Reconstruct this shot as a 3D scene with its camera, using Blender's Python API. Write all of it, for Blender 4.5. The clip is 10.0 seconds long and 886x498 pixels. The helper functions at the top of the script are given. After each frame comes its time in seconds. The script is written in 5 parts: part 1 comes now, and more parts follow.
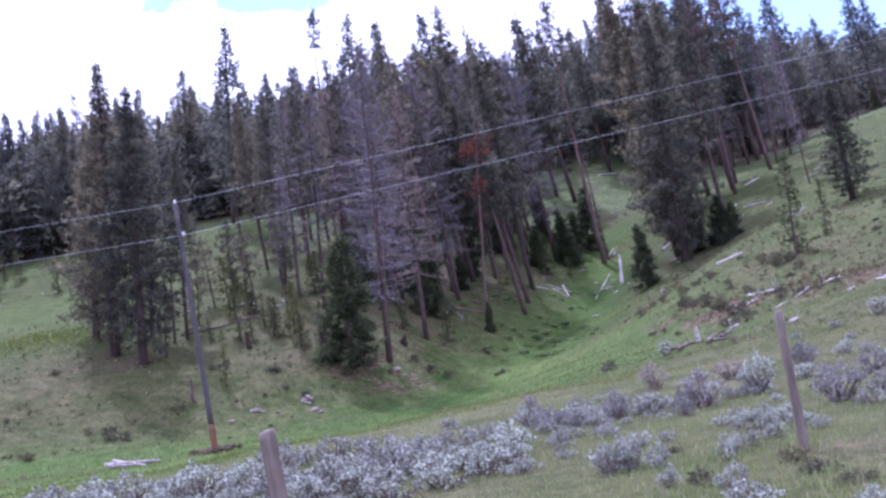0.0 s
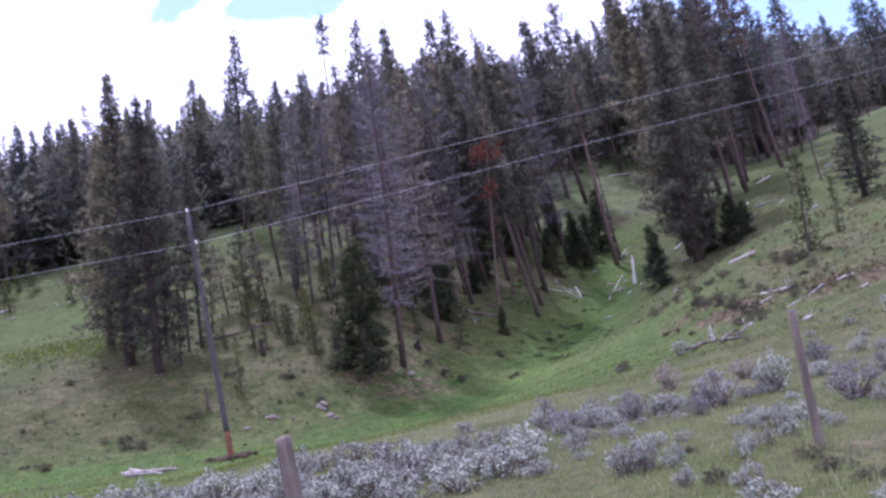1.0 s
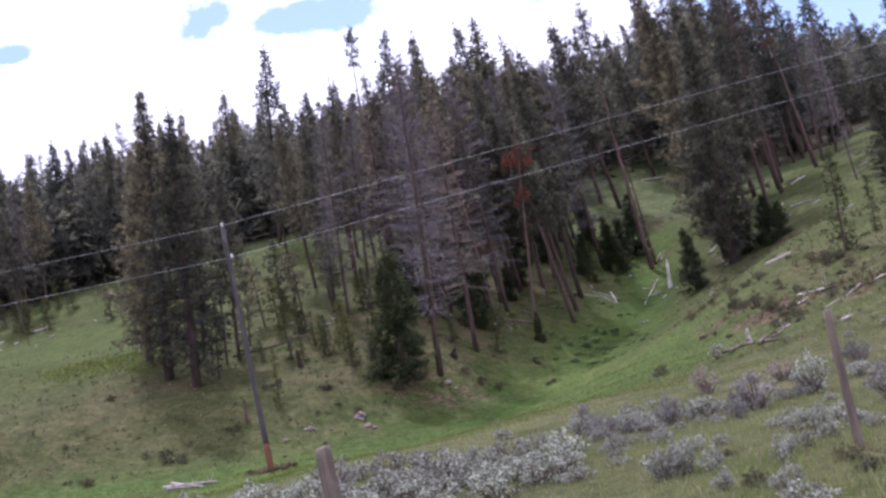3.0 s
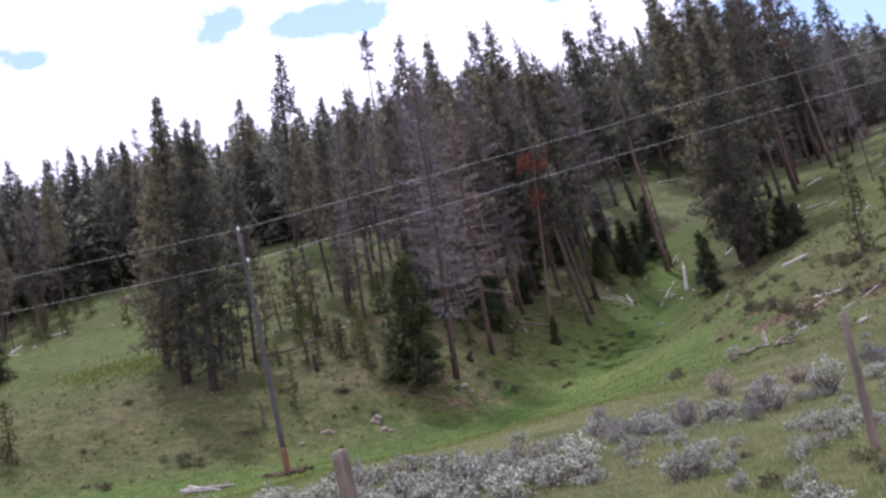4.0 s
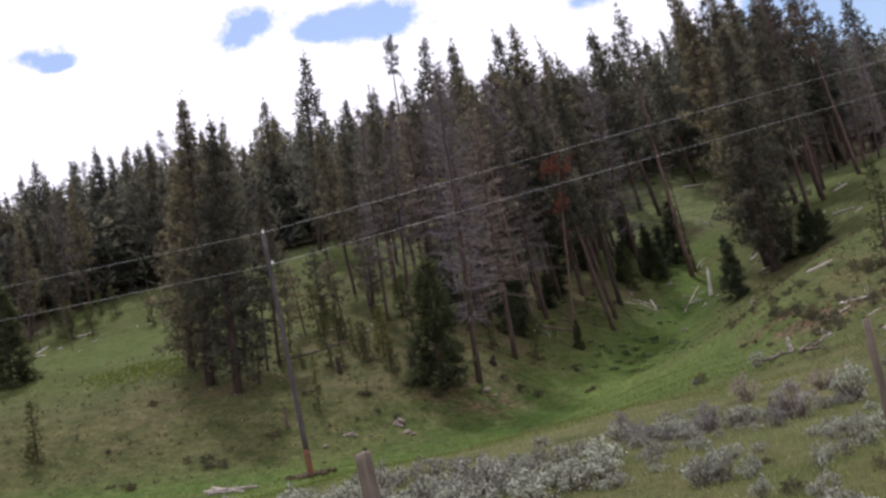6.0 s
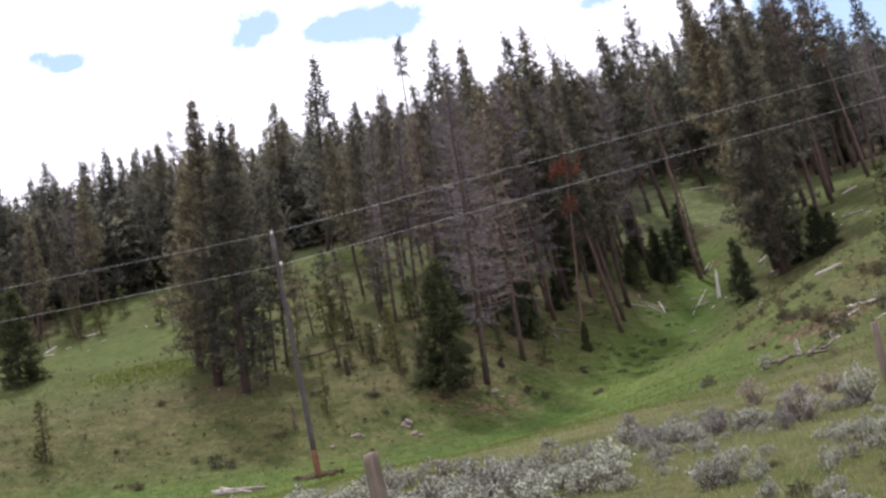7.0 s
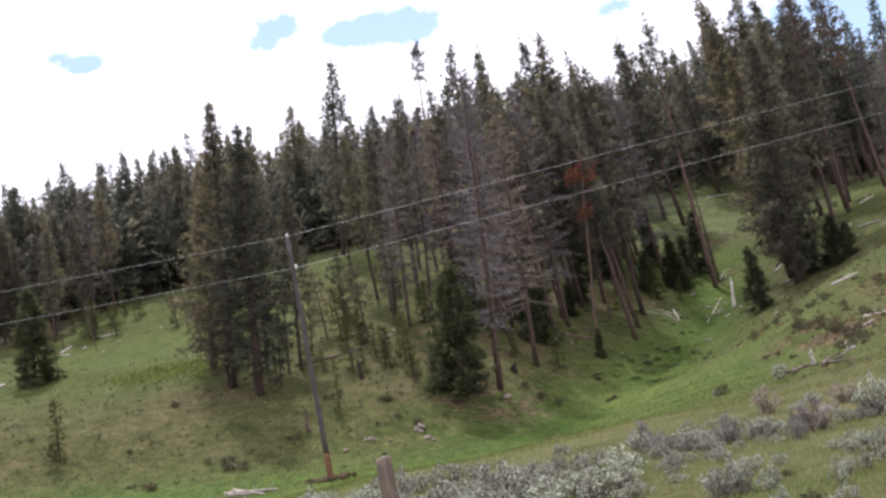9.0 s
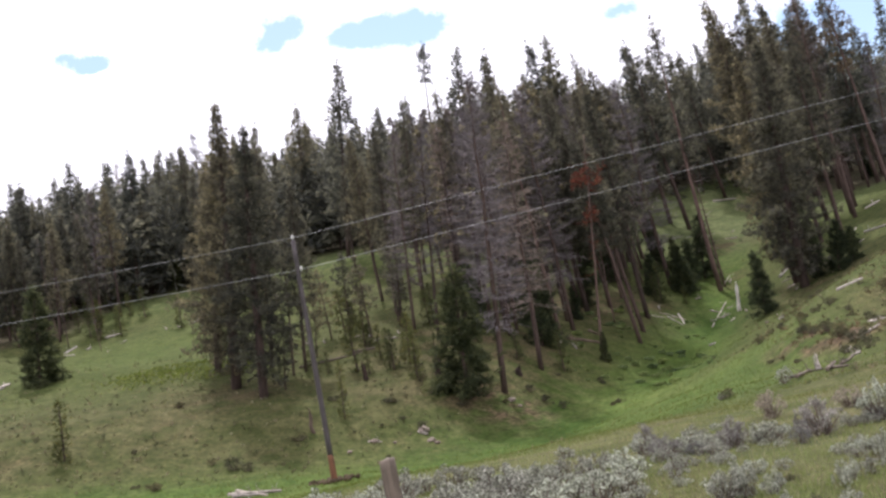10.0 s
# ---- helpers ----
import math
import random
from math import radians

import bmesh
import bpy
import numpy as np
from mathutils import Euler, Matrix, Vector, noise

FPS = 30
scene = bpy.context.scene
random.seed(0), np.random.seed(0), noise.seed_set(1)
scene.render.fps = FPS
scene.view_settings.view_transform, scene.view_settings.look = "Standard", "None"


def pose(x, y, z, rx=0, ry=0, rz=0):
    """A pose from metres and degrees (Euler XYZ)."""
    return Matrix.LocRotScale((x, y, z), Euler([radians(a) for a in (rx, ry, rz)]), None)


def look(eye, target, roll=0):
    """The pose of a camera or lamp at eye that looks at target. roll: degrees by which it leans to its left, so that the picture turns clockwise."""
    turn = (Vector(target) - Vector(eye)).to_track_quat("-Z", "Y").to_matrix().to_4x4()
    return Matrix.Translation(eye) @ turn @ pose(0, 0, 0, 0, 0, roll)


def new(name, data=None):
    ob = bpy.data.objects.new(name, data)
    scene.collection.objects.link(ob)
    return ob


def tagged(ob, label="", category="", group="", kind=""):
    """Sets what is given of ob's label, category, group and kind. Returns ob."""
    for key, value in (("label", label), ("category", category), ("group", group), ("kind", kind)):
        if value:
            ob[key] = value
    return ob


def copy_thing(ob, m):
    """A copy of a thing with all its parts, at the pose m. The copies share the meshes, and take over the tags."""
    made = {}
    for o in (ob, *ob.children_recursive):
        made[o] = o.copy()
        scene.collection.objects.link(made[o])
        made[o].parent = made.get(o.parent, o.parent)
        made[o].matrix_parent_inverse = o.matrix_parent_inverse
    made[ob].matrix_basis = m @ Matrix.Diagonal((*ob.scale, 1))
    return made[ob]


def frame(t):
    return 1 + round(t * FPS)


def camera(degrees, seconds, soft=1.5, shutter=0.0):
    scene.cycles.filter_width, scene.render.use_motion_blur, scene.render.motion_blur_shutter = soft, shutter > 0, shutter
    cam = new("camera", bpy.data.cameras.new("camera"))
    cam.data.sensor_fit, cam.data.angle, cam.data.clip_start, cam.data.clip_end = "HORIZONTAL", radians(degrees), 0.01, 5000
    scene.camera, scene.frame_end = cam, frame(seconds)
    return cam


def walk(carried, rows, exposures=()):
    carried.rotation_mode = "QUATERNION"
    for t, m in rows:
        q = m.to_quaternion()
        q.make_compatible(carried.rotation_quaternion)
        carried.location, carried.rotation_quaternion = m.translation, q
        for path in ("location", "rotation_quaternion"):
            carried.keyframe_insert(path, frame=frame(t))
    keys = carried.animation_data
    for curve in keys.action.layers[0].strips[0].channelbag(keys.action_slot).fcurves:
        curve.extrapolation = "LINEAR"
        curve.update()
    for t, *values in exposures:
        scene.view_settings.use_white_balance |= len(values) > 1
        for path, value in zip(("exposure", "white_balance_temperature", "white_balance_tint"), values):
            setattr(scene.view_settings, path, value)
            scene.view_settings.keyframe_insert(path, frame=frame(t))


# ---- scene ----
cam = camera(40.0, 10.0, soft=2.6)
EYE = 1.6
# seconds, yaw to the left, pitch up, lean to the right, metres ahead: the camera pans and drifts a little backwards
ROWS = [
    (0.0, -3.021, 3.084, 9.978, 0.200),
    (0.5, -2.808, 3.201, 10.472, 0.185),
    (1.0, -2.497, 3.364, 10.946, 0.170),
    (1.5, -2.116, 3.542, 11.316, 0.155),
    (2.0, -1.736, 3.724, 11.656, 0.140),
    (2.5, -1.365, 3.902, 11.956, 0.120),
    (4.0, -0.320, 4.374, 12.349, 0.045),
    (4.5, -0.000, 4.500, 12.300, 0.020),
    (5.0, 0.290, 4.620, 12.203, 0.000),
    (5.5, 0.530, 4.708, 12.070, -0.012),
    (7.0, 1.103, 4.915, 11.694, -0.045),
    (7.5, 1.285, 5.005, 11.546, -0.055),
    (8.0, 1.455, 5.098, 11.335, -0.065),
    (8.5, 1.608, 5.188, 11.155, -0.075),
    (9.0, 1.744, 5.275, 10.940, -0.083),
    (9.5, 1.869, 5.354, 10.725, -0.092),
    (10.0, 1.960, 5.431, 10.581, -0.100),
]


def turned(yaw, pitch, lean, ahead):
    return pose(0, ahead, EYE, 0, 0, yaw) @ pose(0, 0, 0, 90 + pitch, 0, 0) @ pose(0, 0, 0, 0, 0, -lean)


walk(cam, [(t, turned(a, b, c, y)) for t, a, b, c, y in ROWS],
     exposures=[(0.0, 1.06, 4790, 46), (1.0, 0.85, 4960, 44), (2.0, 0.72, 5180, 40), (2.5, 0.62, 5300, 37), (4.0, 0.66, 5480, 33), (4.5, 0.68, 5560, 31), (5.0, 0.13, 5760, 25), (5.5, 0.11, 5860, 23), (6.0, 0.2, 5960, 23), (7.0, 0.62, 5960, 23), (10.0, 0.72, 6010, 21)])


# ---- light ----
SUN_AZ, SUN_EL = -9.0, 59.0  # degrees: clockwise from the way ahead, above the horizon
world = bpy.data.worlds.new("sky")
scene.world = world
world.use_nodes = True


def heading(az, el):
    a, e = radians(az), radians(el)
    return Vector((math.sin(a) * math.cos(e), math.cos(a) * math.cos(e), math.sin(e)))


class Nodes:
    """Short ways to add and join nodes."""

    def __init__(self, tree):
        self.tree = tree

    def add(self, kind, **values):
        node = self.tree.nodes.new(kind)
        for key, value in values.items():
            key = key.replace("_", " ")
            if hasattr(value, "links") or isinstance(value, bpy.types.NodeSocket):
                self.tree.links.new(value, node.inputs[key])
            else:
                node.inputs[key].default_value = value
        return node

    def math(self, op, a, b=0.0, clamp=False):
        node = self.tree.nodes.new("ShaderNodeMath")
        node.operation, node.use_clamp = op, clamp
        for i, v in enumerate((a, b)):
            if isinstance(v, bpy.types.NodeSocket):
                self.tree.links.new(v, node.inputs[i])
            else:
                node.inputs[i].default_value = v
        return node.outputs[0]

    def mix(self, fac, a, b, blend="MIX"):
        node = self.tree.nodes.new("ShaderNodeMix")
        node.data_type, node.blend_type = "RGBA", blend
        for i, v in ((0, fac), (6, a), (7, b)):
            if isinstance(v, bpy.types.NodeSocket):
                self.tree.links.new(v, node.inputs[i])
            else:
                node.inputs[i].default_value = v if i == 0 or len(v) == 4 else (*v, 1)
        return node.outputs[2]

    def ramp(self, fac, *stops):
        node = self.tree.nodes.new("ShaderNodeValToRGB")
        self.tree.links.new(fac, node.inputs[0])
        els = node.color_ramp.elements
        while len(els) < len(stops):
            els.new(0.5)
        for el, (at, col) in zip(els, stops):
            el.position, el.color = at, (*col, 1) if len(col) == 3 else col
        return node.outputs[0]

    def noise(self, scale, detail=4, vector=None, rough=0.55):
        node = self.tree.nodes.new("ShaderNodeTexNoise")
        node.inputs["Scale"].default_value, node.inputs["Detail"].default_value, node.inputs["Roughness"].default_value = scale, detail, rough
        if vector is not None:
            self.tree.links.new(vector, node.inputs["Vector"])
        return node.outputs["Fac"]


def make_sky():
    n = Nodes(world.node_tree)
    n.tree.nodes.clear()
    sky = n.tree.nodes.new("ShaderNodeTexSky")
    sky.sky_type, sky.sun_disc = "NISHITA", False
    sky.sun_elevation, sky.sun_rotation = radians(SUN_EL), radians(SUN_AZ)
    clear = n.add("ShaderNodeBackground", Color=n.mix(1.0, sky.outputs[0], (0.98, 1.0, 0.97), "MULTIPLY"), Strength=0.105)
    cloud = n.add("ShaderNodeBackground", Color=(1.0, 0.985, 0.975, 1), Strength=1.05)
    way = n.tree.nodes.new("ShaderNodeTexCoord").outputs["Generated"]
    broad, fine = n.noise(9.0, 5, way), n.noise(34, 9, way, 0.72)
    cover = n.math("ADD", 0.12, n.math("ADD", n.math("MULTIPLY", broad, 0.4), n.math("MULTIPLY", fine, 0.9)))
    flat = n.tree.nodes.new("ShaderNodeVectorMath")
    flat.operation, flat.inputs[1].default_value = "MULTIPLY", (1, 1, 2.4)
    n.tree.links.new(way, flat.inputs[0])
    # gaps in the cloud: azimuth, elevation, how wide
    for az, el, wide in ((-2.6, 16.0, 3.3), (-0.8, 15.7, 3.2), (-4.2, 16.0, 2.0), (-7.2, 16.9, 2.2), (-8.4, 16.2, 2.2),  (-17.4, 16.6, 2.0), (-16.6, 16.2, 1.3), (8.4, 14.7, 1.9), (23.0, 10.8, 9.0), (30.0, 10.0, 13.0), (17.8, 12.4, 8.5)):
        d = heading(az, el)
        dot = n.tree.nodes.new("ShaderNodeVectorMath")
        dot.operation = "DISTANCE"
        n.tree.links.new(flat.outputs[0], dot.inputs[0])
        dot.inputs[1].default_value = (d.x, d.y, d.z * 2.4)
        near = n.math("SUBTRACT", 1.0, n.math("DIVIDE", dot.outputs["Value"], radians(wide)), clamp=True)
        cover = n.math("SUBTRACT", cover, n.math("MULTIPLY", near, n.math("SUBTRACT", 1.25, fine)))
    mask = n.ramp(cover, (0.15, (0, 0, 0)), (0.33, (0.45, 0.45, 0.45)), (0.52, (1, 1, 1)))
    mixed = n.tree.nodes.new("ShaderNodeMixShader")
    out = n.tree.nodes.new("ShaderNodeOutputWorld")
    for a, b in ((mask, mixed.inputs[0]), (clear.outputs[0], mixed.inputs[1]), (cloud.outputs[0], mixed.inputs[2]), (mixed.outputs[0], out.inputs[0])):
        n.tree.links.new(a, b)


make_sky()
sun = new("sun", bpy.data.lights.new("sun", "SUN"))
sun.data.energy, sun.data.angle, sun.data.color = 2.8, radians(3.0), (1.0, 0.95, 0.87)
sun.matrix_world = look(heading(SUN_AZ, SUN_EL) * 100, (0, 0, 0))


# ---- materials ----
def surface(name, build, rough=0.9, bump=0.0, bump_scale=30.0, specular=0.2, sheer=0.0):
    """A material whose colour is build(nodes, place, random), with a fine bump."""
    mat = bpy.data.materials.new(name)
    mat.use_nodes = True
    n = Nodes(mat.node_tree)
    shader = n.tree.nodes["Principled BSDF"]
    place = n.tree.nodes.new("ShaderNodeTexCoord").outputs["Object"]
    rand = n.tree.nodes.new("ShaderNodeObjectInfo").outputs["Random"]
    colour = build(n, place, rand)
    n.tree.links.new(colour, shader.inputs["Base Color"])
    if sheer:
        # thin leaves let some light through
        thin = n.add("ShaderNodeBsdfTranslucent", Color=n.mix(1.0, colour, (1.1, 1.08, 0.9), "MULTIPLY"))
        both = n.tree.nodes.new("ShaderNodeMixShader")
        both.inputs[0].default_value = sheer
        n.tree.links.new(shader.outputs[0], both.inputs[1])
        n.tree.links.new(thin.outputs[0], both.inputs[2])
        n.tree.links.new(both.outputs[0], n.tree.nodes["Material Output"].inputs["Surface"])
    shader.inputs["Roughness"].default_value, shader.inputs["Specular IOR Level"].default_value = rough, specular
    if bump:
        b = n.add("ShaderNodeBump", Strength=bump, Distance=0.02, Height=n.noise(bump_scale, 6, place))
        n.tree.links.new(b.outputs[0], shader.inputs["Normal"])
    return mat


def island(n):
    return n.tree.nodes.new("ShaderNodeNewGeometry").outputs["Random Per Island"]


def attribute(n, name):
    node = n.tree.nodes.new("ShaderNodeAttribute")
    node.attribute_name = name
    return node.outputs["Fac"]


def leaf_mix(dark, mid, light):
    """Leaves or needles: every tuft its own shade, every plant a little lighter or darker."""
    def build(n, place, rand):
        tone = n.ramp(island(n), (0.0, dark), (0.55, mid), (1.0, light))
        patch = n.ramp(n.noise(0.7, 3, place), (0.3, (0.78, 0.78, 0.78)), (0.7, (1.18, 1.18, 1.14)))
        tone = n.mix(0.8, tone, patch, "MULTIPLY")
        return n.mix(1.0, tone, n.ramp(rand, (0.0, (0.66, 0.7, 0.72)), (0.5, (1, 1, 1)), (1.0, (1.3, 1.2, 1.0))), "MULTIPLY")
    return build


def bark_mix(dark, light, stretch=0.12):
    def build(n, place, rand):
        m = n.tree.nodes.new("ShaderNodeMapping")
        m.inputs["Scale"].default_value = (1, 1, stretch)
        n.tree.links.new(place, m.inputs[0])
        grain, blotch = n.noise(18, 6, m.outputs[0]), n.noise(1.3, 3, place)
        tone = n.ramp(grain, (0.3, dark), (0.7, light))
        tone = n.mix(n.ramp(blotch, (0.4, (0, 0, 0)), (0.65, (0.6, 0.6, 0.6))), tone, dark)
        return n.mix(1.0, tone, n.ramp(rand, (0.0, (0.8, 0.8, 0.8)), (1.0, (1.25, 1.2, 1.15))), "MULTIPLY")
    return build


def ground_mix(n, place, rand):
    lush, dry, soil_shade = attribute(n, "lush"), attribute(n, "dry"), attribute(n, "soil_shade")
    big, mid, fine = n.noise(0.12, 4, place), n.noise(0.9, 5, place), n.noise(7, 6, place)
    green = n.ramp(mid, (0.3, (0.042, 0.05, 0.016)), (0.7, (0.086, 0.091, 0.036)))
    rich = n.ramp(big, (0.35, (0.043, 0.08, 0.015)), (0.65, (0.088, 0.125, 0.03)))
    straw = n.ramp(mid, (0.3, (0.066, 0.054, 0.033)), (0.72, (0.135, 0.107, 0.064)))
    earth = n.ramp(fine, (0.3, (0.045, 0.033, 0.021)), (0.7, (0.125, 0.085, 0.056)))
    tone = n.mix(lush, green, rich)
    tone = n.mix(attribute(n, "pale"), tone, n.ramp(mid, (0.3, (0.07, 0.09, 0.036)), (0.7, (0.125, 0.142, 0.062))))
    worn = n.math("MULTIPLY", dry, n.ramp(n.noise(0.45, 5, place), (0.36, (0.1, 0.1, 0.1)), (0.62, (1, 1, 1))))
    tone = n.mix(worn, tone, straw)
    tone = n.mix(n.math("MULTIPLY", soil_shade, n.ramp(mid, (0.42, (0, 0, 0)), (0.58, (1, 1, 1)))), tone, earth)
    # wood floor: brown needles, toned dark in place of the shade under the trees
    shaded_litter = n.ramp(fine, (0.3, (0.035, 0.03, 0.02)), (0.7, (0.085, 0.072, 0.048)))
    tone = n.mix(n.math("MULTIPLY", attribute(n, "shaded_litter"), n.ramp(mid, (0.3, (0.7, 0.7, 0.7)), (0.6, (1, 1, 1)))), tone, shaded_litter)
    blotch = n.ramp(n.noise(1.5, 7, place, 0.72), (0.48, (0, 0, 0)), (0.62, (1, 1, 1)))
    tone = n.mix(n.math("MULTIPLY", blotch, n.math("ADD", 0.16, n.math("MULTIPLY", dry, 0.6))), tone, n.ramp(fine, (0.3, (0.05, 0.034, 0.02)), (0.7, (0.125, 0.085, 0.05))))
    tone = n.mix(0.8, tone, n.ramp(n.noise(2.3, 5, place, 0.65), (0.34, (0.55, 0.62, 0.5)), (0.66, (1.3, 1.24, 1.25))), "MULTIPLY")
    return n.mix(0.7, tone, n.ramp(fine, (0.32, (0.5, 0.54, 0.5)), (0.68, (1.35, 1.33, 1.28))), "MULTIPLY")


def blade_mix(dark, light, straw):
    def build(n, place, rand):
        tone = n.ramp(island(n), (0.0, dark), (0.9, light), (1.0, straw))
        patch = n.noise(0.35, 4, place)
        return n.mix(n.math("MULTIPLY", attribute(n, "dry"), n.ramp(patch, (0.4, (0.2, 0.2, 0.2)), (0.6, (0.9, 0.9, 0.9)))), tone, straw)
    return build


def sage_mix(n, place, rand):
    tone = n.ramp(island(n), (0.0, (0.1, 0.095, 0.075)), (0.5, (0.36, 0.375, 0.3)), (1.0, (0.7, 0.72, 0.6)))
    return n.mix(1.0, tone, n.ramp(rand, (0.0, (0.75, 0.72, 0.72)), (1.0, (1.1, 1.12, 1.08))), "MULTIPLY")


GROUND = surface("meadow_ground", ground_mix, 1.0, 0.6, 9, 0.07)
# near blades brightened and slope blades darkened: light put into the colour
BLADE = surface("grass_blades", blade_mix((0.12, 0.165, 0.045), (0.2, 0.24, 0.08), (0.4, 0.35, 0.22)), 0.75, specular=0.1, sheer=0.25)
SHADED_BLADE = surface("shaded_blades", blade_mix((0.078, 0.108, 0.024), (0.125, 0.15, 0.038), (0.21, 0.165, 0.085)), 0.85, specular=0.06, sheer=0.4)
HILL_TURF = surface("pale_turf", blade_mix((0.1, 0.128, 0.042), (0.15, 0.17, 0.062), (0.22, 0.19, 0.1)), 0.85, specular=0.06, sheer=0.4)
DIRT = surface("dug_earth", bark_mix((0.045, 0.032, 0.018), (0.12, 0.088, 0.05), 1.0), 0.95, 0.8, 25)
NEEDLE = surface("pine_needles", leaf_mix((0.058, 0.061, 0.057), (0.116, 0.119, 0.104), (0.22, 0.217, 0.17)), 0.85, specular=0.08, sheer=0.5)
OLIVE_NEEDLE = surface("olive_needles", leaf_mix((0.055, 0.053, 0.047), (0.118, 0.112, 0.092), (0.235, 0.22, 0.155)), 0.85, specular=0.08, sheer=0.5)
SPRUCE = surface("spruce_needles", leaf_mix((0.035, 0.045, 0.03), (0.062, 0.078, 0.046), (0.105, 0.12, 0.065)), 0.85, specular=0.08, sheer=0.5)
YOUNG = surface("young_needles", leaf_mix((0.05, 0.065, 0.03), (0.085, 0.1, 0.045), (0.15, 0.15, 0.065)), 0.85, specular=0.08, sheer=0.5)
DRY_NEEDLE = surface("dry_needles", leaf_mix((0.06, 0.05, 0.045), (0.09, 0.074, 0.062), (0.135, 0.112, 0.085)), 0.85, specular=0.08, sheer=0.5)
GREY_TWIG = surface("grey_twigs", leaf_mix((0.11, 0.094, 0.098), (0.178, 0.152, 0.156), (0.26, 0.224, 0.224)), 0.9)
RED_NEEDLE = surface("red_needles", leaf_mix((0.06, 0.022, 0.018), (0.105, 0.036, 0.028), (0.15, 0.058, 0.04)), 0.85, specular=0.08, sheer=0.5)
BARK = surface("pine_bark", bark_mix((0.042, 0.031, 0.027), (0.115, 0.081, 0.067)), 0.95, 0.8, 14)
RED_BARK = surface("red_bark", bark_mix((0.066, 0.046, 0.039), (0.18, 0.125, 0.105)), 0.95, 0.7, 14)
GREY_WOOD = surface("weathered_wood", bark_mix((0.2, 0.175, 0.15), (0.42, 0.385, 0.34)), 0.9, 0.5, 20)
POST_WOOD = surface("old_post_wood", bark_mix((0.075, 0.062, 0.05), (0.185, 0.155, 0.125)), 0.9, 0.5, 20)
PALE_WOOD = surface("bleached_wood", bark_mix((0.24, 0.215, 0.19), (0.56, 0.52, 0.47)), 0.85, 0.5, 20)
WHITE_WOOD = surface("white_wood", bark_mix((0.42, 0.4, 0.37), (0.8, 0.78, 0.74)), 0.85, 0.5, 20)
BROWN_WOOD = surface("rotting_wood", bark_mix((0.06, 0.043, 0.031), (0.19, 0.145, 0.108)), 0.95, 0.6, 20)
CHAR = surface("charred_wood", bark_mix((0.016, 0.013, 0.012), (0.06, 0.04, 0.032)), 0.95, 0.6, 20)
POLE_WOOD = surface("creosoted_wood", bark_mix((0.04, 0.036, 0.038), (0.1, 0.09, 0.092)), 0.85, 0.5, 20)
RUST_WOOD = surface("stripped_orange_wood", bark_mix((0.085, 0.046, 0.03), (0.23, 0.11, 0.058)), 0.9, 0.5, 20)
SAGE = surface("sage_leaves", sage_mix, 0.85)
OLD_SAGE = surface("old_sage_leaves", leaf_mix((0.15, 0.135, 0.125), (0.29, 0.27, 0.245), (0.46, 0.44, 0.4)), 0.9)
SAGE_STEM = surface("sage_stems", bark_mix((0.07, 0.055, 0.045), (0.2, 0.16, 0.13)), 0.95)
PALE_TUFT = surface("straw_tufts", leaf_mix((0.16, 0.15, 0.085), (0.25, 0.23, 0.13), (0.38, 0.35, 0.22)), 0.85, sheer=0.3)
YELLOW = surface("yellow_weeds", leaf_mix((0.12, 0.16, 0.035), (0.175, 0.22, 0.045), (0.28, 0.31, 0.07)), 0.8, sheer=0.3)
BUSH = surface("bush_leaves", leaf_mix((0.05, 0.057, 0.032), (0.1, 0.1, 0.06), (0.2, 0.18, 0.12)), 0.85, sheer=0.3)
WEED = surface("brown_weeds", leaf_mix((0.075, 0.058, 0.03), (0.125, 0.092, 0.05), (0.2, 0.15, 0.085)), 0.85, sheer=0.3)
HERB = surface("broad_leaves", leaf_mix((0.11, 0.165, 0.055), (0.19, 0.26, 0.1), (0.33, 0.39, 0.21)), 0.6, sheer=0.3)
STONE = surface("grey_stone", lambda n, p, r: n.mix(0.6, n.ramp(n.noise(5, 6, p), (0.3, (0.09, 0.07, 0.055)), (0.7, (0.27, 0.22, 0.17))), n.ramp(r, (0, (0.16, 0.12, 0.09)), (1, (0.28, 0.24, 0.2)))), 0.9, 0.6, 12)
WIRE = surface("bare_wire", lambda n, p, r: n.ramp(n.noise(3, 2, p), (0.3, (0.3, 0.3, 0.3)), (0.7, (0.42, 0.42, 0.42))), 0.5)
STEEL = surface("galvanised_steel", lambda n, p, r: n.ramp(n.noise(9, 3, p), (0.3, (0.3, 0.3, 0.3)), (0.7, (0.5, 0.5, 0.5))), 0.45)
PORCELAIN = surface("porcelain", lambda n, p, r: n.ramp(n.noise(9, 3, p), (0.3, (0.5, 0.5, 0.48)), (0.7, (0.65, 0.64, 0.6))), 0.3)


# ---- meshes ----
def mesh(name, verts, faces, material, smooth=False, attributes=None):
    """A mesh from arrays; faces is an array with the same number of corners in every row."""
    verts, faces = np.asarray(verts, np.float32), np.asarray(faces, np.int32)
    me = bpy.data.meshes.new(name)
    me.vertices.add(len(verts))
    me.vertices.foreach_set("co", verts.ravel())
    k = faces.shape[1]
    me.loops.add(faces.size)
    me.loops.foreach_set("vertex_index", faces.ravel())
    me.polygons.add(len(faces))
    me.polygons.foreach_set("loop_start", np.arange(0, faces.size, k, dtype=np.int32))
    me.update(calc_edges=True)
    if smooth:
        me.polygons.foreach_set("use_smooth", np.ones(len(faces), bool))
    for key, values in (attributes or {}).items():
        me.attributes.new(key, "FLOAT", "POINT").data.foreach_set("value", np.asarray(values, np.float32))
    me.materials.append(material)
    me.validate()
    return me


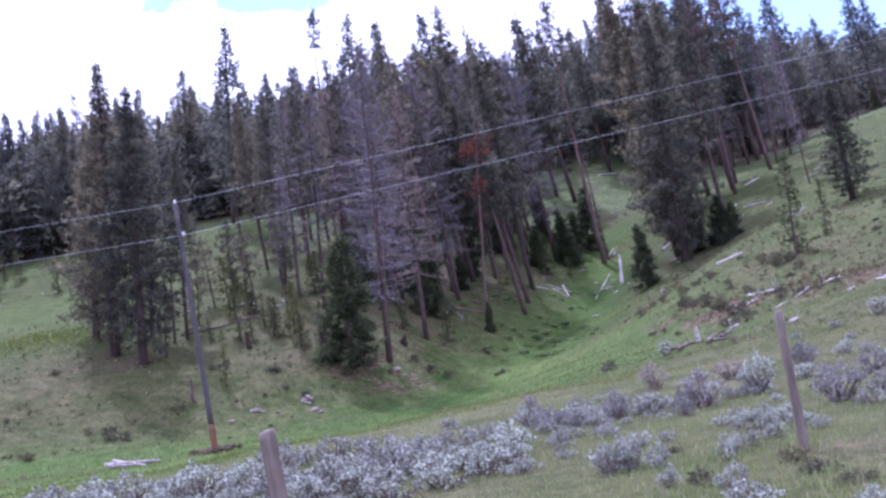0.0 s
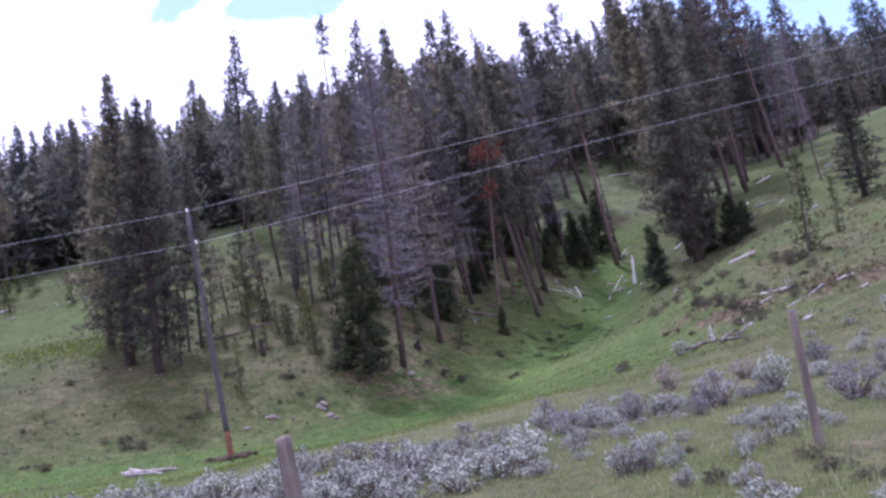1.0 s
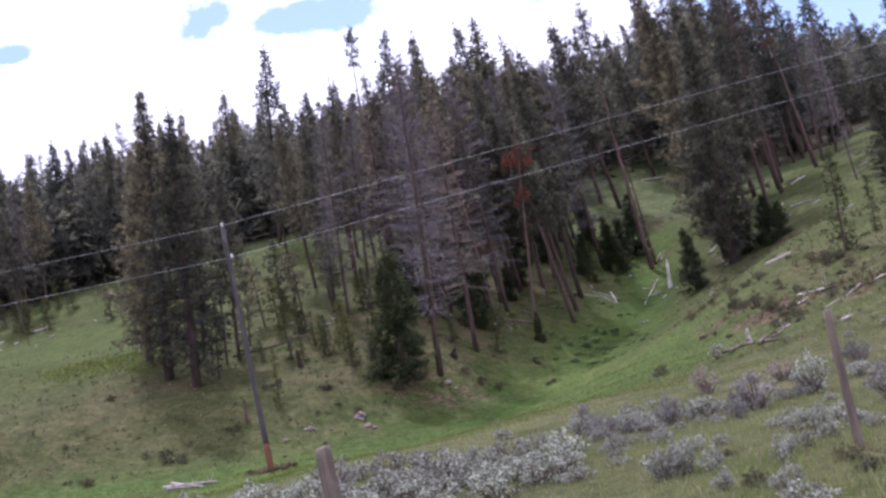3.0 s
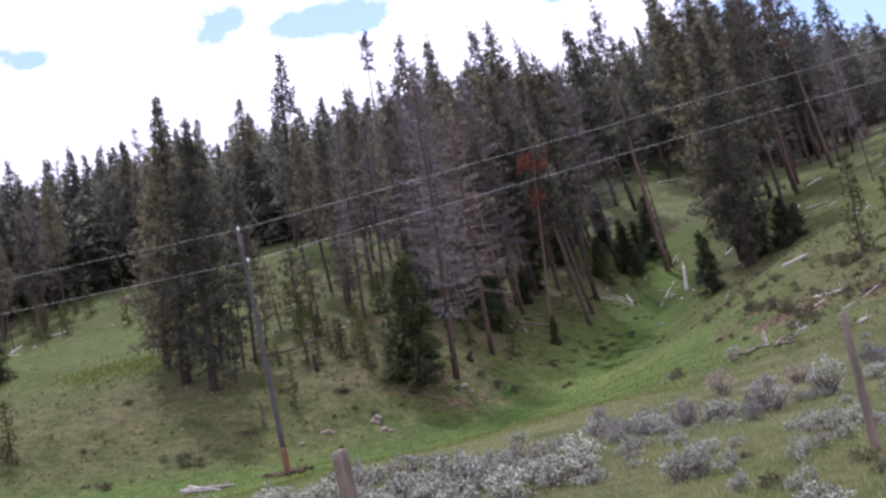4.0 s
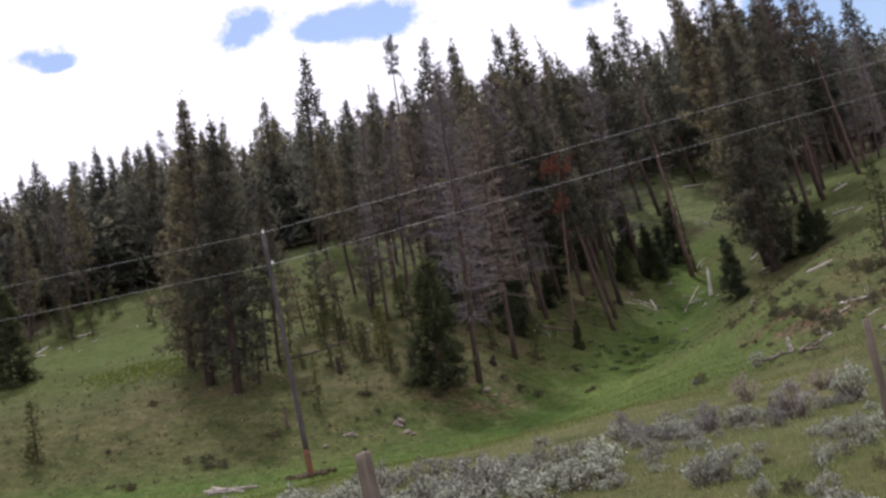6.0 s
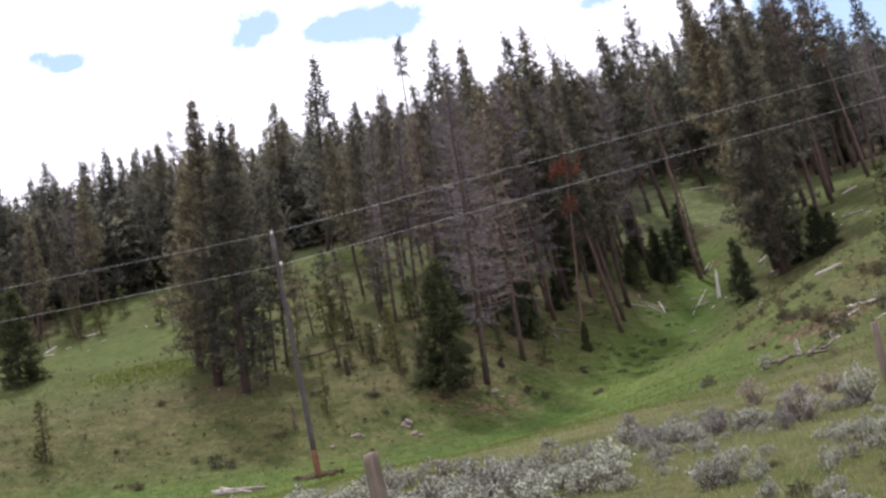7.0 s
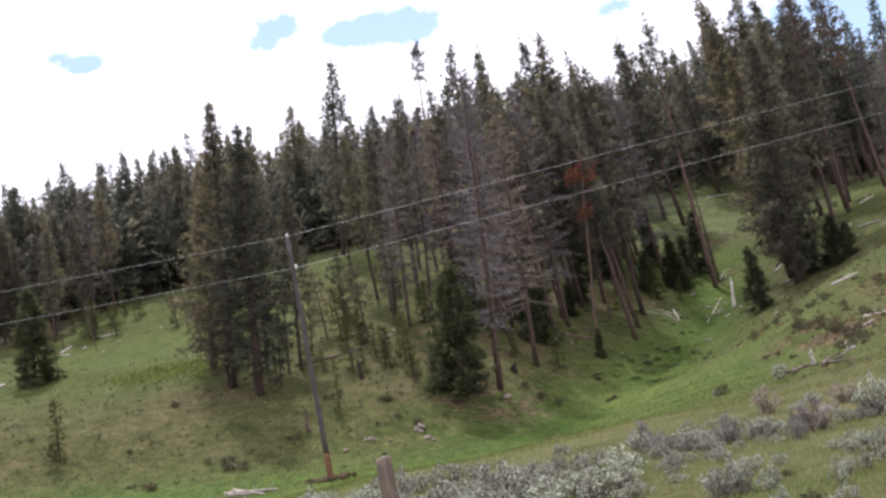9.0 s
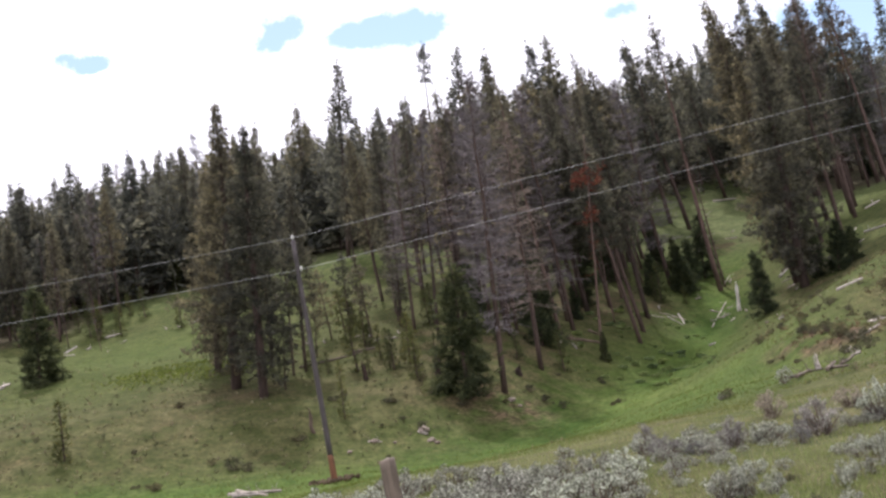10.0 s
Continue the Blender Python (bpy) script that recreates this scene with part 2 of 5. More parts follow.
def part(name, me, parent, label=""):
    ob = new(name, me)
    ob.parent = parent
    if name in ("wood", "branchwork", "crown", "needles", "foliage"):
        ob["kind"] = "stuff"
    return tagged(ob, label) if label else ob


class Soup:
    """Collects tubes and blades of one part."""

    def __init__(self):
        self.v, self.f, self.n = [], [], 0

    def put(self, verts, faces):
        self.v.append(np.asarray(verts, float))
        self.f.append(np.asarray(faces, int) + self.n)
        self.n += len(self.v[-1])

    def tube(self, path, radii, sides=6, rough=0.0, rng=None, cap=True):
        """A tapered tube of triangles along a path."""
        path = np.asarray(path, float)
        k = len(path)
        along = np.gradient(path, axis=0)
        along /= np.linalg.norm(along, axis=1, keepdims=True) + 1e-9
        ref = np.where(np.abs(along[:, 2:]) < 0.9, [[0.0, 0, 1]], [[1.0, 0, 0]])
        u = np.cross(along, ref)
        u /= np.linalg.norm(u, axis=1, keepdims=True)
        w = np.cross(along, u)
        a = np.linspace(0, 2 * np.pi, sides, endpoint=False)
        r = np.asarray(radii, float)[:, None] * np.ones((k, sides))
        if rough:
            r = r * (1 + rng.uniform(-rough, rough, (k, sides)))
        ring = path[:, None] + r[:, :, None] * (np.cos(a)[None, :, None] * u[:, None] + np.sin(a)[None, :, None] * w[:, None])
        i, j = np.meshgrid(np.arange(k - 1), np.arange(sides), indexing="ij")
        j2 = (j + 1) % sides
        p, q, s, t = i * sides + j, i * sides + j2, (i + 1) * sides + j2, (i + 1) * sides + j
        faces = np.concatenate([np.stack([p, q, s], -1).reshape(-1, 3), np.stack([p, s, t], -1).reshape(-1, 3)])
        verts = ring.reshape(-1, 3)
        if cap:
            for end, row in ((0, 0), (k - 1, (k - 1) * sides)):
                c = len(verts)
                verts = np.vstack([verts, path[end]])
                jj = np.arange(sides)
                order = [row + jj, row + (jj + 1) % sides, np.full(sides, c)]
                faces = np.vstack([faces, np.stack(order if end else order[::-1], -1)])
        self.put(verts, faces)

    def blades(self, roots, ways, lengths, widths, rng):
        """Narrow triangles from roots along ways."""
        roots, ways = np.asarray(roots, float), np.asarray(ways, float)
        ways = ways / (np.linalg.norm(ways, axis=1, keepdims=True) + 1e-9)
        side = np.cross(ways, rng.normal(size=ways.shape))
        side /= np.linalg.norm(side, axis=1, keepdims=True) + 1e-9
        L, W = np.asarray(lengths, float).reshape(-1, 1), np.asarray(widths, float).reshape(-1, 1)
        v = np.stack([roots - side * W * 0.5, roots + side * W * 0.5, roots + ways * L], 1).reshape(-1, 3)
        self.put(v, np.arange(len(v)).reshape(-1, 3))

    def tufts(self, places, ways, size, count, width, spread, rng, rise=0.0, plain=False):
        """At every place a tuft of blades fanned round its way. The blades of a tuft meet in one point, so that they are one island."""
        places, ways = np.asarray(places, float), np.asarray(ways, float)
        m = len(places)
        ways = ways / (np.linalg.norm(ways, axis=1, keepdims=True) + 1e-9)
        dirs = ways[:, None] + rng.normal(size=(m, count, 3)) * spread
        dirs[:, :, 2] += rise
        dirs /= np.linalg.norm(dirs, axis=2, keepdims=True)
        size = np.broadcast_to(np.asarray(size, float), (m,)).reshape(m, 1, 1)
        L = (size * rng.uniform(0.6, 1.2, (m, 1, 1))) * rng.uniform(0.7, 1.15, (m, count, 1))
        width = width * size / size.max()
        side = np.cross(dirs, rng.normal(size=dirs.shape))
        side /= np.linalg.norm(side, axis=2, keepdims=True)
        per = 2 if plain else 3
        reach = 1.0 if plain else 0.62
        rows = [places[:, None] + dirs * L * reach - side * width, places[:, None] + dirs * L * (0.8 if plain else reach) + side * width]
        if not plain:
            rows.append(places[:, None] + dirs * L)
        v = np.concatenate([places[:, None], np.stack(rows, 2).reshape(m, -1, 3)], 1)
        base = np.arange(m)[:, None] * (1 + per * count)
        k = base + 1 + per * np.arange(count)[None]
        faces = [np.stack([np.broadcast_to(base, k.shape), k, k + 1], -1).reshape(-1, 3)]
        if not plain:
            faces.append(np.stack([k, k + 2, k + 1], -1).reshape(-1, 3))
        self.put(v.reshape(-1, 3), np.concatenate(faces))

    def mesh(self, name, material, smooth=False):
        return mesh(name, np.concatenate(self.v), np.concatenate(self.f), material, smooth)


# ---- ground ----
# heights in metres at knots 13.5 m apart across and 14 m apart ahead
# fitted so that the ground looks right from the camera
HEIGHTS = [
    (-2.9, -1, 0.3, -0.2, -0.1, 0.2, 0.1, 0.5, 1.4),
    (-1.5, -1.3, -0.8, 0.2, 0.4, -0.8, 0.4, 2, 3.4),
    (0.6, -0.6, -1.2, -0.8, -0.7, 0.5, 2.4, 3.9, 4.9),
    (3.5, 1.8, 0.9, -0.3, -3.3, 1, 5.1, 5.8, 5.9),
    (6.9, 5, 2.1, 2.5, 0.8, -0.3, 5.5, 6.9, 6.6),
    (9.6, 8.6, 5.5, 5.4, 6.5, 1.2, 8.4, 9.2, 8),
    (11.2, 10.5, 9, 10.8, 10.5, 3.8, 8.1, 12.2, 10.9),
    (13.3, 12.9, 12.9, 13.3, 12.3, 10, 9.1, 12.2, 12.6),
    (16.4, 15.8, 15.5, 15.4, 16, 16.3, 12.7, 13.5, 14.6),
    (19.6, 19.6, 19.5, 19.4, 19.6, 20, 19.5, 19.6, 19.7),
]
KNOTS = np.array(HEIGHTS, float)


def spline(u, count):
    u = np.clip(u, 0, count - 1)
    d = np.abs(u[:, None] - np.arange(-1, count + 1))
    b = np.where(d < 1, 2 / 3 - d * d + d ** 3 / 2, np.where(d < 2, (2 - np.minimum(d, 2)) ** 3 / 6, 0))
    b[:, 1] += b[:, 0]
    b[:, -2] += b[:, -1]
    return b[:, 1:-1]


def waves(x, y, scale, seed):
    """Smooth uneven relief of about -1 to 1."""
    rng = np.random.RandomState(seed)
    out = np.zeros_like(x)
    for _ in range(9):
        a, k, p = rng.uniform(0, 2 * np.pi), rng.uniform(0.6, 1.6) * 2 * np.pi / scale, rng.uniform(0, 2 * np.pi)
        out += np.sin(k * (np.cos(a) * x + np.sin(a) * y) + p)
    return out / 4


def draw_line(y):
    """How far to the right the bottom of the draw lies at each distance ahead."""
    return np.interp(y, [22, 30, 38, 46, 56, 70, 90], [-16, -7, -2, 3.0, 7.5, 12.6, 16])


def scarp_line(y):
    return np.interp(y, [31, 32.3, 34, 35.4, 40], [14.2, 12.3, 11.2, 10.0, 8.8])


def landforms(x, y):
    """The draw, the spur that hides part of it, and the bank under the pines, shaped to fit the camera's view."""
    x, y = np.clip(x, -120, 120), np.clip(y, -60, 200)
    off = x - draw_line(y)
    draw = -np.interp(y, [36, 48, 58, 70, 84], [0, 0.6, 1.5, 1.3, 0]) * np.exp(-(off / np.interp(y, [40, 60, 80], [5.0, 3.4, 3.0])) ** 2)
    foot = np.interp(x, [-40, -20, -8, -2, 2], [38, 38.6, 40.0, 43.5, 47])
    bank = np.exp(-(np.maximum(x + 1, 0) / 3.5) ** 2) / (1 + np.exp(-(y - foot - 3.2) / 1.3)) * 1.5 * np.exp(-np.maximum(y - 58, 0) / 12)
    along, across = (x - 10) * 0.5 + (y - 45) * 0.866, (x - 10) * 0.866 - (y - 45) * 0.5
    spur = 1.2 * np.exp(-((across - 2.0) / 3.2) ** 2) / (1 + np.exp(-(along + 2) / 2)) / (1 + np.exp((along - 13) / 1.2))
    # the little eroded scarp along the foot of the far slope, fitted to the view
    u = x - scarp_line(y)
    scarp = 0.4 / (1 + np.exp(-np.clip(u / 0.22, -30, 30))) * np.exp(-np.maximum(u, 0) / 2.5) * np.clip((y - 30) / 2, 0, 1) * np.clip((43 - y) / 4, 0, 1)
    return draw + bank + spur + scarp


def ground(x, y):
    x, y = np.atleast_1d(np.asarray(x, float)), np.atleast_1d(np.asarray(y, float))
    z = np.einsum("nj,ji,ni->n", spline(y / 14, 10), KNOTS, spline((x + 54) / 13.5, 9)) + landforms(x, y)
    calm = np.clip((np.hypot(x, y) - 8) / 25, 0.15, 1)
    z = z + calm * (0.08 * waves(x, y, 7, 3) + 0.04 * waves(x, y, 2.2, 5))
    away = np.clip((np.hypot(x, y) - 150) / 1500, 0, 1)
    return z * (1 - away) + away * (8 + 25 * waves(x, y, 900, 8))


def height(x, y):
    return float(ground(x, y)[0])


# where the wood begins: bearings in degrees and distances in metres
WOOD_AZ = [-27, -20, -17, -13.5, -11, -4, 0, 5, 8, 12, 15, 19, 21, 28]
WOOD_EDGE = [76, 80, 90, 88, 88, 88, 80, 82, 104, 114, 100, 86, 96, 92]


def plants(x, y):
    """How lush, how dry and how bare the ground is at a place; tree shade is put into the bareness."""
    x, y = np.asarray(x, float), np.asarray(y, float)
    n1, n2 = waves(x, y, 16, 11), waves(x, y, 5, 12)
    # the damp bottom of the draw runs from the gully head to the pole and on
    line_x = draw_line(y)
    wide = np.interp(y, [22, 34, 46, 60, 72, 90], [14, 9, 5.0, 3.5, 2.5, 6])
    lush = np.exp(-((x - line_x) / wide) ** 2 * 1.3) * np.clip((y - 16) / 10, 0, 1)
    lush = np.maximum(lush, 0.4 * np.clip((y - 70) / 12, 0, 1))
    lush = np.maximum(lush, 0.5 * np.exp(-(((x + 19) / 9) ** 2 + ((y - 64) / 12) ** 2)))
    lush = np.maximum(lush, 0.85 * np.exp(-((x - 4.5 - 0.2 * (y - 36)) / 5.5) ** 2) * np.clip((y - 26) / 7, 0, 1) * np.clip((50 - y) / 6, 0, 1))
    foot = np.interp(x, [-40, -20, -8, -2, 2], [38, 38.6, 40.0, 43.5, 47])
    lush = np.maximum(lush, 0.95 * np.exp(-((y - foot + 2.6) / 2.8) ** 2) * np.clip((4 - x) / 3, 0, 1))
    bank = np.exp(-(((x + 9) / 10) ** 2 + ((y - 44) / 4.5) ** 2) * 1.2)
    bank = np.maximum(bank, 0.22 * np.exp(-(((x - 10) / 6) ** 2 + ((y - 36) / 7) ** 2)))
    dry = np.clip(bank * (0.3 + 0.4 * n1) + 0.08 + 0.14 * n2 - 0.5 * lush, 0, 1)
    dry = np.maximum(dry, (0.2 + 0.2 * n2) * np.clip((19 - y) / 6, 0, 1) * (y > 0))
    # a straw-coloured margin between the sagebrush and the green meadow
    dry = np.maximum(dry, (0.36 + 0.25 * n2) * np.exp(-((np.hypot(x, y) - 21 - 0.2 * x) / 6) ** 2) * np.clip((x + 9) / 4, 0, 1))
    soil_shade = 1.2 * np.exp(-((x - scarp_line(y) - 0.2) / 0.8) ** 2) * np.clip((y - 29) / 2, 0, 1) * np.clip((42 - y) / 3, 0, 1) + np.exp(-(((x - 4.5) / 4) ** 2 + ((y - 66) / 3) ** 2)) * 0.7
    soil_shade = soil_shade + np.exp(-(((x + 0.7) / 2.0) ** 2 + ((y - 47.7) / 1.3) ** 2)) + 0.8 * np.exp(-(((x - 3.6) / 1.2) ** 2 + ((y - 9.4) / 1.0) ** 2))
    soil_shade = soil_shade + 0.5 * np.exp(-(((x - 14.5) / 2.5) ** 2 + ((y - 42) / 3) ** 2)) + 0.8 * np.exp(-(((x - 16.5) / 2.4) ** 2 + ((y - 85) / 2.5) ** 2)) + 0.8 * np.exp(-(((x - 8.0) / 2.2) ** 2 + ((y - 69) / 1.6) ** 2)) + 0.6 * np.exp(-(((x - 14.6) / 1.6) ** 2 + ((y - 76) / 3) ** 2))
    # needle cover in the wood and under the stands; tree shade is put into it
    far, bearing = np.hypot(x, y), np.degrees(np.arctan2(x, y))
    wood = np.clip((far - np.interp(bearing, WOOD_AZ, WOOD_EDGE)) / 5, 0, 1) * (far < 400)
    soil_shade, lush, dry = soil_shade + 0.9 * wood, lush * (1 - 0.7 * wood), dry * (1 - 0.5 * wood)
    soil_shade = soil_shade + 0.75 * np.exp(-(((x + 1) / 4.5) ** 2 + ((y - 55) / 6.5) ** 2)) + 0.6 * np.exp(-(((x + 10.3) / 2.6) ** 2 + ((y - 49) / 2.2) ** 2)) + 0.6 * np.exp(-(((x - 16) / 3) ** 2 + ((y - 62) / 4) ** 2))
    lush = np.maximum(lush, 0.25 * np.clip((x - 8.5) / 4, 0, 1) * np.clip((y - 34) / 8, 0, 1) * (1 - wood))
    return np.clip(lush, 0, 1), dry, np.clip(soil_shade + 0.15 * bank, 0, 1)


def shaded_litter(x, y):
    """Where needles cover the floor of the wood and tree shade is put into its colour."""
    far, bearing = np.hypot(x, y), np.degrees(np.arctan2(x, y))
    return np.clip((far - np.interp(bearing, WOOD_AZ, WOOD_EDGE) + 1) / 3, 0, 1) * (far < 500) * (np.abs(bearing) < 60)


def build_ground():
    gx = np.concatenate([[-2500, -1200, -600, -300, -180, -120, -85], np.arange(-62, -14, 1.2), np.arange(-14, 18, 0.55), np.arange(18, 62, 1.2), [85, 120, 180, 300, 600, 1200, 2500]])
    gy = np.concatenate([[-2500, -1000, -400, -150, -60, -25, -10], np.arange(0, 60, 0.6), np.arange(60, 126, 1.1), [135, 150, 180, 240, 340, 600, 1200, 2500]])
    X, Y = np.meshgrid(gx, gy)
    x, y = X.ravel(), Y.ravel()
    lush, dry, soil_shade = plants(x, y)
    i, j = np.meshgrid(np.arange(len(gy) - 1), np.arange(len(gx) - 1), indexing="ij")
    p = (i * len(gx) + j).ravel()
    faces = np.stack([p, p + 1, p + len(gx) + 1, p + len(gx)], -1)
    me = mesh("ground", np.stack([x, y, ground(x, y)], -1), faces, GROUND, True, {"lush": lush, "dry": dry, "soil_shade": soil_shade, "shaded_litter": shaded_litter(x, y), "pale": np.clip((y - 78) / 8, 0, 1) * np.clip((y - 60) / 30, 0, 1)})
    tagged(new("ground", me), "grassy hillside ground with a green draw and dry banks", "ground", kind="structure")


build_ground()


# ---- trees ----
def trunk_path(H, rng, bend=0.012, steps=9):
    t = np.linspace(0, 1, steps)
    wob = np.cumsum(rng.normal(size=(steps, 2)) * bend * H / steps ** 0.5, axis=0) * t[:, None]
    wob -= wob[-1] * t[:, None]
    return np.column_stack([wob, t * H - 0.15 * (t == 0)])


def on_path(path, z):
    return np.column_stack([np.interp(z, path[:, 2], path[:, 0]), np.interp(z, path[:, 2], path[:, 1]), z])


def pine_meshes(seed, H=12.0, bare=0.35, reach=1.5, needles=NEEDLE, bark=BARK, taper=0.5, gap=0.4, tuft=0.27, per=7.5, blades=8, wide=0.025, ragged=0.3, sparse=0.0, girth=0.0105):
    """Trunk and crown of a lodgepole pine: whorls of uneven boughs that carry soft brushes of needles."""
    rng = np.random.RandomState(seed)
    path = trunk_path(H, rng)
    wood = Soup()
    wood.tube(path, girth * H * (1 - path[:, 2].clip(0) / H) ** 0.8 + 0.015, 7, 0.08, rng)
    crown = Soup()
    spots, dirs, sizes = [], [], []
    z = H * bare
    while z < H * 0.985:
        rel = (z / H - bare) / (1 - bare)
        whorl = 1 + ragged * rng.uniform(-1, 1)
        start = rng.uniform(0, 2 * np.pi)
        n = rng.randint(4, 7)
        for k in range(n):
            if rng.uniform() < sparse:
                continue
            a = start + 2 * np.pi * k / n + rng.normal() * 0.35
            l = reach * min(1, (1 - rel) / taper) ** 1.15 * min(1, 0.62 + rel * 2) * whorl * rng.uniform(0.55, 1.2) + 0.06
            p = on_path(path, np.array([z + rng.uniform(-0.15, 0.15)]))[0]
            w = np.array([np.cos(a), np.sin(a), -0.28 + 0.75 * rel + rng.normal() * 0.12])
            tip = p + w * l + [0, 0, 0.16 * l]
            crown.tube([p, p + w * l * 0.55, tip], [0.02, 0.013, 0.004], 3, cap=False)
            m = max(2, int(per * l + 1.5))
            t = rng.uniform(0.2, 1.0, (m, 1)) ** 0.8
            spots.append(p + (tip - p) * t + rng.normal(size=(m, 3)) * [0.11, 0.11, 0.07] * (0.35 + min(1, l)))
            dirs.append(np.array([np.cos(a), np.sin(a), 0.1]) + rng.normal(size=(m, 3)) * 0.5)
            sizes.append(np.full(m, tuft * (0.65 + 0.35 * min(1, l / 0.8))))
        z += gap * rng.uniform(0.7, 1.3) * (1 - 0.62 * rel)
    top = H * (1.035 - 0.11 * rng.uniform(0, 1, 14))
    spots.append(on_path(path, top) + rng.normal(size=(14, 3)) * (0.01 + (1.035 - top[:, None] / H) * 0.7) * [1, 1, 0.2])
    dirs.append(rng.normal(size=(14, 3)) * 0.5 + [0, 0, 0.9])
    sizes.append(np.full(14, tuft * 0.55))
    crown.tufts(np.concatenate(spots), np.concatenate(dirs), np.concatenate(sizes), blades, wide, 0.6, rng, plain=True)
    # dead lower twigs
    n = 16
    for p, a in zip(on_path(path, H * rng.uniform(bare * 0.4, bare + 0.1, n)), rng.uniform(0, 2 * np.pi, n)):
        l = rng.uniform(0.3, 1.0)
        w = np.array([np.cos(a), np.sin(a), -0.25])
        wood.tube([p, p + w * l], [0.018, 0.004], 3, cap=False)
    return wood.mesh("trunk", bark, True), crown.mesh("crown", needles)


def spruce_meshes(seed, H=4.0, reach=1.0, whorls=22, needles=SPRUCE, tuft=0.26, thin=1.0):
    """Trunk and crown of a spruce: whorls of drooping boughs down to the ground."""
    rng = np.random.RandomState(seed)
    path = trunk_path(H, rng, 0.006)
    wood = Soup()
    wood.tube(path, 0.018 * H * (1 - path[:, 2].clip(0) / H) + 0.01, 6, 0.06, rng)
    crown = Soup()
    spots, dirs = [], []
    for z in np.linspace(0.05, 0.97, whorls):
        n = int(rng.randint(5, 9) * thin) + 1
        for a in rng.uniform(0, 2 * np.pi, n):
            l = reach * (1 - z) ** 0.8 * rng.uniform(0.6, 1.2) + 0.07
            p = on_path(path, np.array([z * H + rng.uniform(-0.03, 0.03) * H]))[0]
            w = np.array([np.cos(a), np.sin(a), -0.25 + 0.5 * z])
            tip = p + w * l + [0, 0, 0.1 * l]
            crown.tube([p, p + w * l * 0.6 - [0, 0, 0.06 * l], tip], [0.014, 0.009, 0.003], 3, cap=False)
            k = max(2, int(6 * l / 0.7 * thin + 1))
            s = rng.uniform(0.25, 1.0, (k, 1))
            spots.append(p + (tip - p) * s + rng.normal(size=(k, 3)) * 0.06)
            dirs.append(w + rng.normal(size=(k, 3)) * 0.5 + [0, 0, 0.05])
    zz = H * rng.uniform(0.9, 1.0, 6)
    spots.append(on_path(path, zz))
    dirs.append(rng.normal(size=(6, 3)) * 0.3 + [0, 0, 1])
    crown.tufts(np.concatenate(spots), np.concatenate(dirs), tuft, 8, 0.085 * tuft, 0.55, rng, plain=True)
    return wood.mesh("trunk", BARK, True), crown.mesh("crown", needles)


def dead_meshes(seed, H=12.0, bare=0.18, reach=1.3, count=150, twig=GREY_TWIG, bark=BARK, tufted=0.0, fine=16):
    """Trunk and bare crown of a dead conifer: many fine dry boughs and twigs, here and there a last green brush."""
    rng = np.random.RandomState(seed)
    path = trunk_path(H, rng, 0.015)
    wood = Soup()
    wood.tube(path, 0.009 * H * (1 - path[:, 2].clip(0) / H) ** 0.8 + 0.012, 7, 0.1, rng)
    crown = Soup()
    green = Soup()
    z = H * (bare + (1 - bare) * rng.uniform(0, 1, count))
    rel = (z / H - bare) / (1 - bare)
    length = reach * np.minimum(1, (1 - rel) / 0.55) ** 0.8 * rng.uniform(0.35, 1.2, count) + 0.1
    for p, a, l, r in zip(on_path(path, z), rng.uniform(0, 2 * np.pi, count), length, rel):
        w = np.array([np.cos(a), np.sin(a), -0.2 + 0.7 * r + rng.normal() * 0.15])
        mid = p + w * l * 0.5 - [0, 0, 0.04 * l]
        tip = p + w * l + [0, 0, 0.06 * l]
        crown.tube([p, mid, tip], [0.016, 0.01, 0.003], 3, cap=False)
        s = rng.uniform(0.2, 1, (fine, 1))
        crown.blades(p + (tip - p) * s, w + rng.normal(size=(fine, 3)) * 0.8, rng.uniform(0.15, 0.45, fine), np.full(fine, 0.024), rng)
        if rng.uniform() < tufted:
            s = rng.uniform(0.4, 1, (4, 1))
            green.tufts(p + (tip - p) * s + rng.normal(size=(4, 3)) * 0.08, np.tile(w, (4, 1)), 0.32, 5, 0.05, 0.6, rng, plain=True)
    made = [wood.mesh("trunk", bark, True), crown.mesh("crown", twig)]
    if green.n:
        made.append(green.mesh("needles", OLIVE_NEEDLE))
    return made


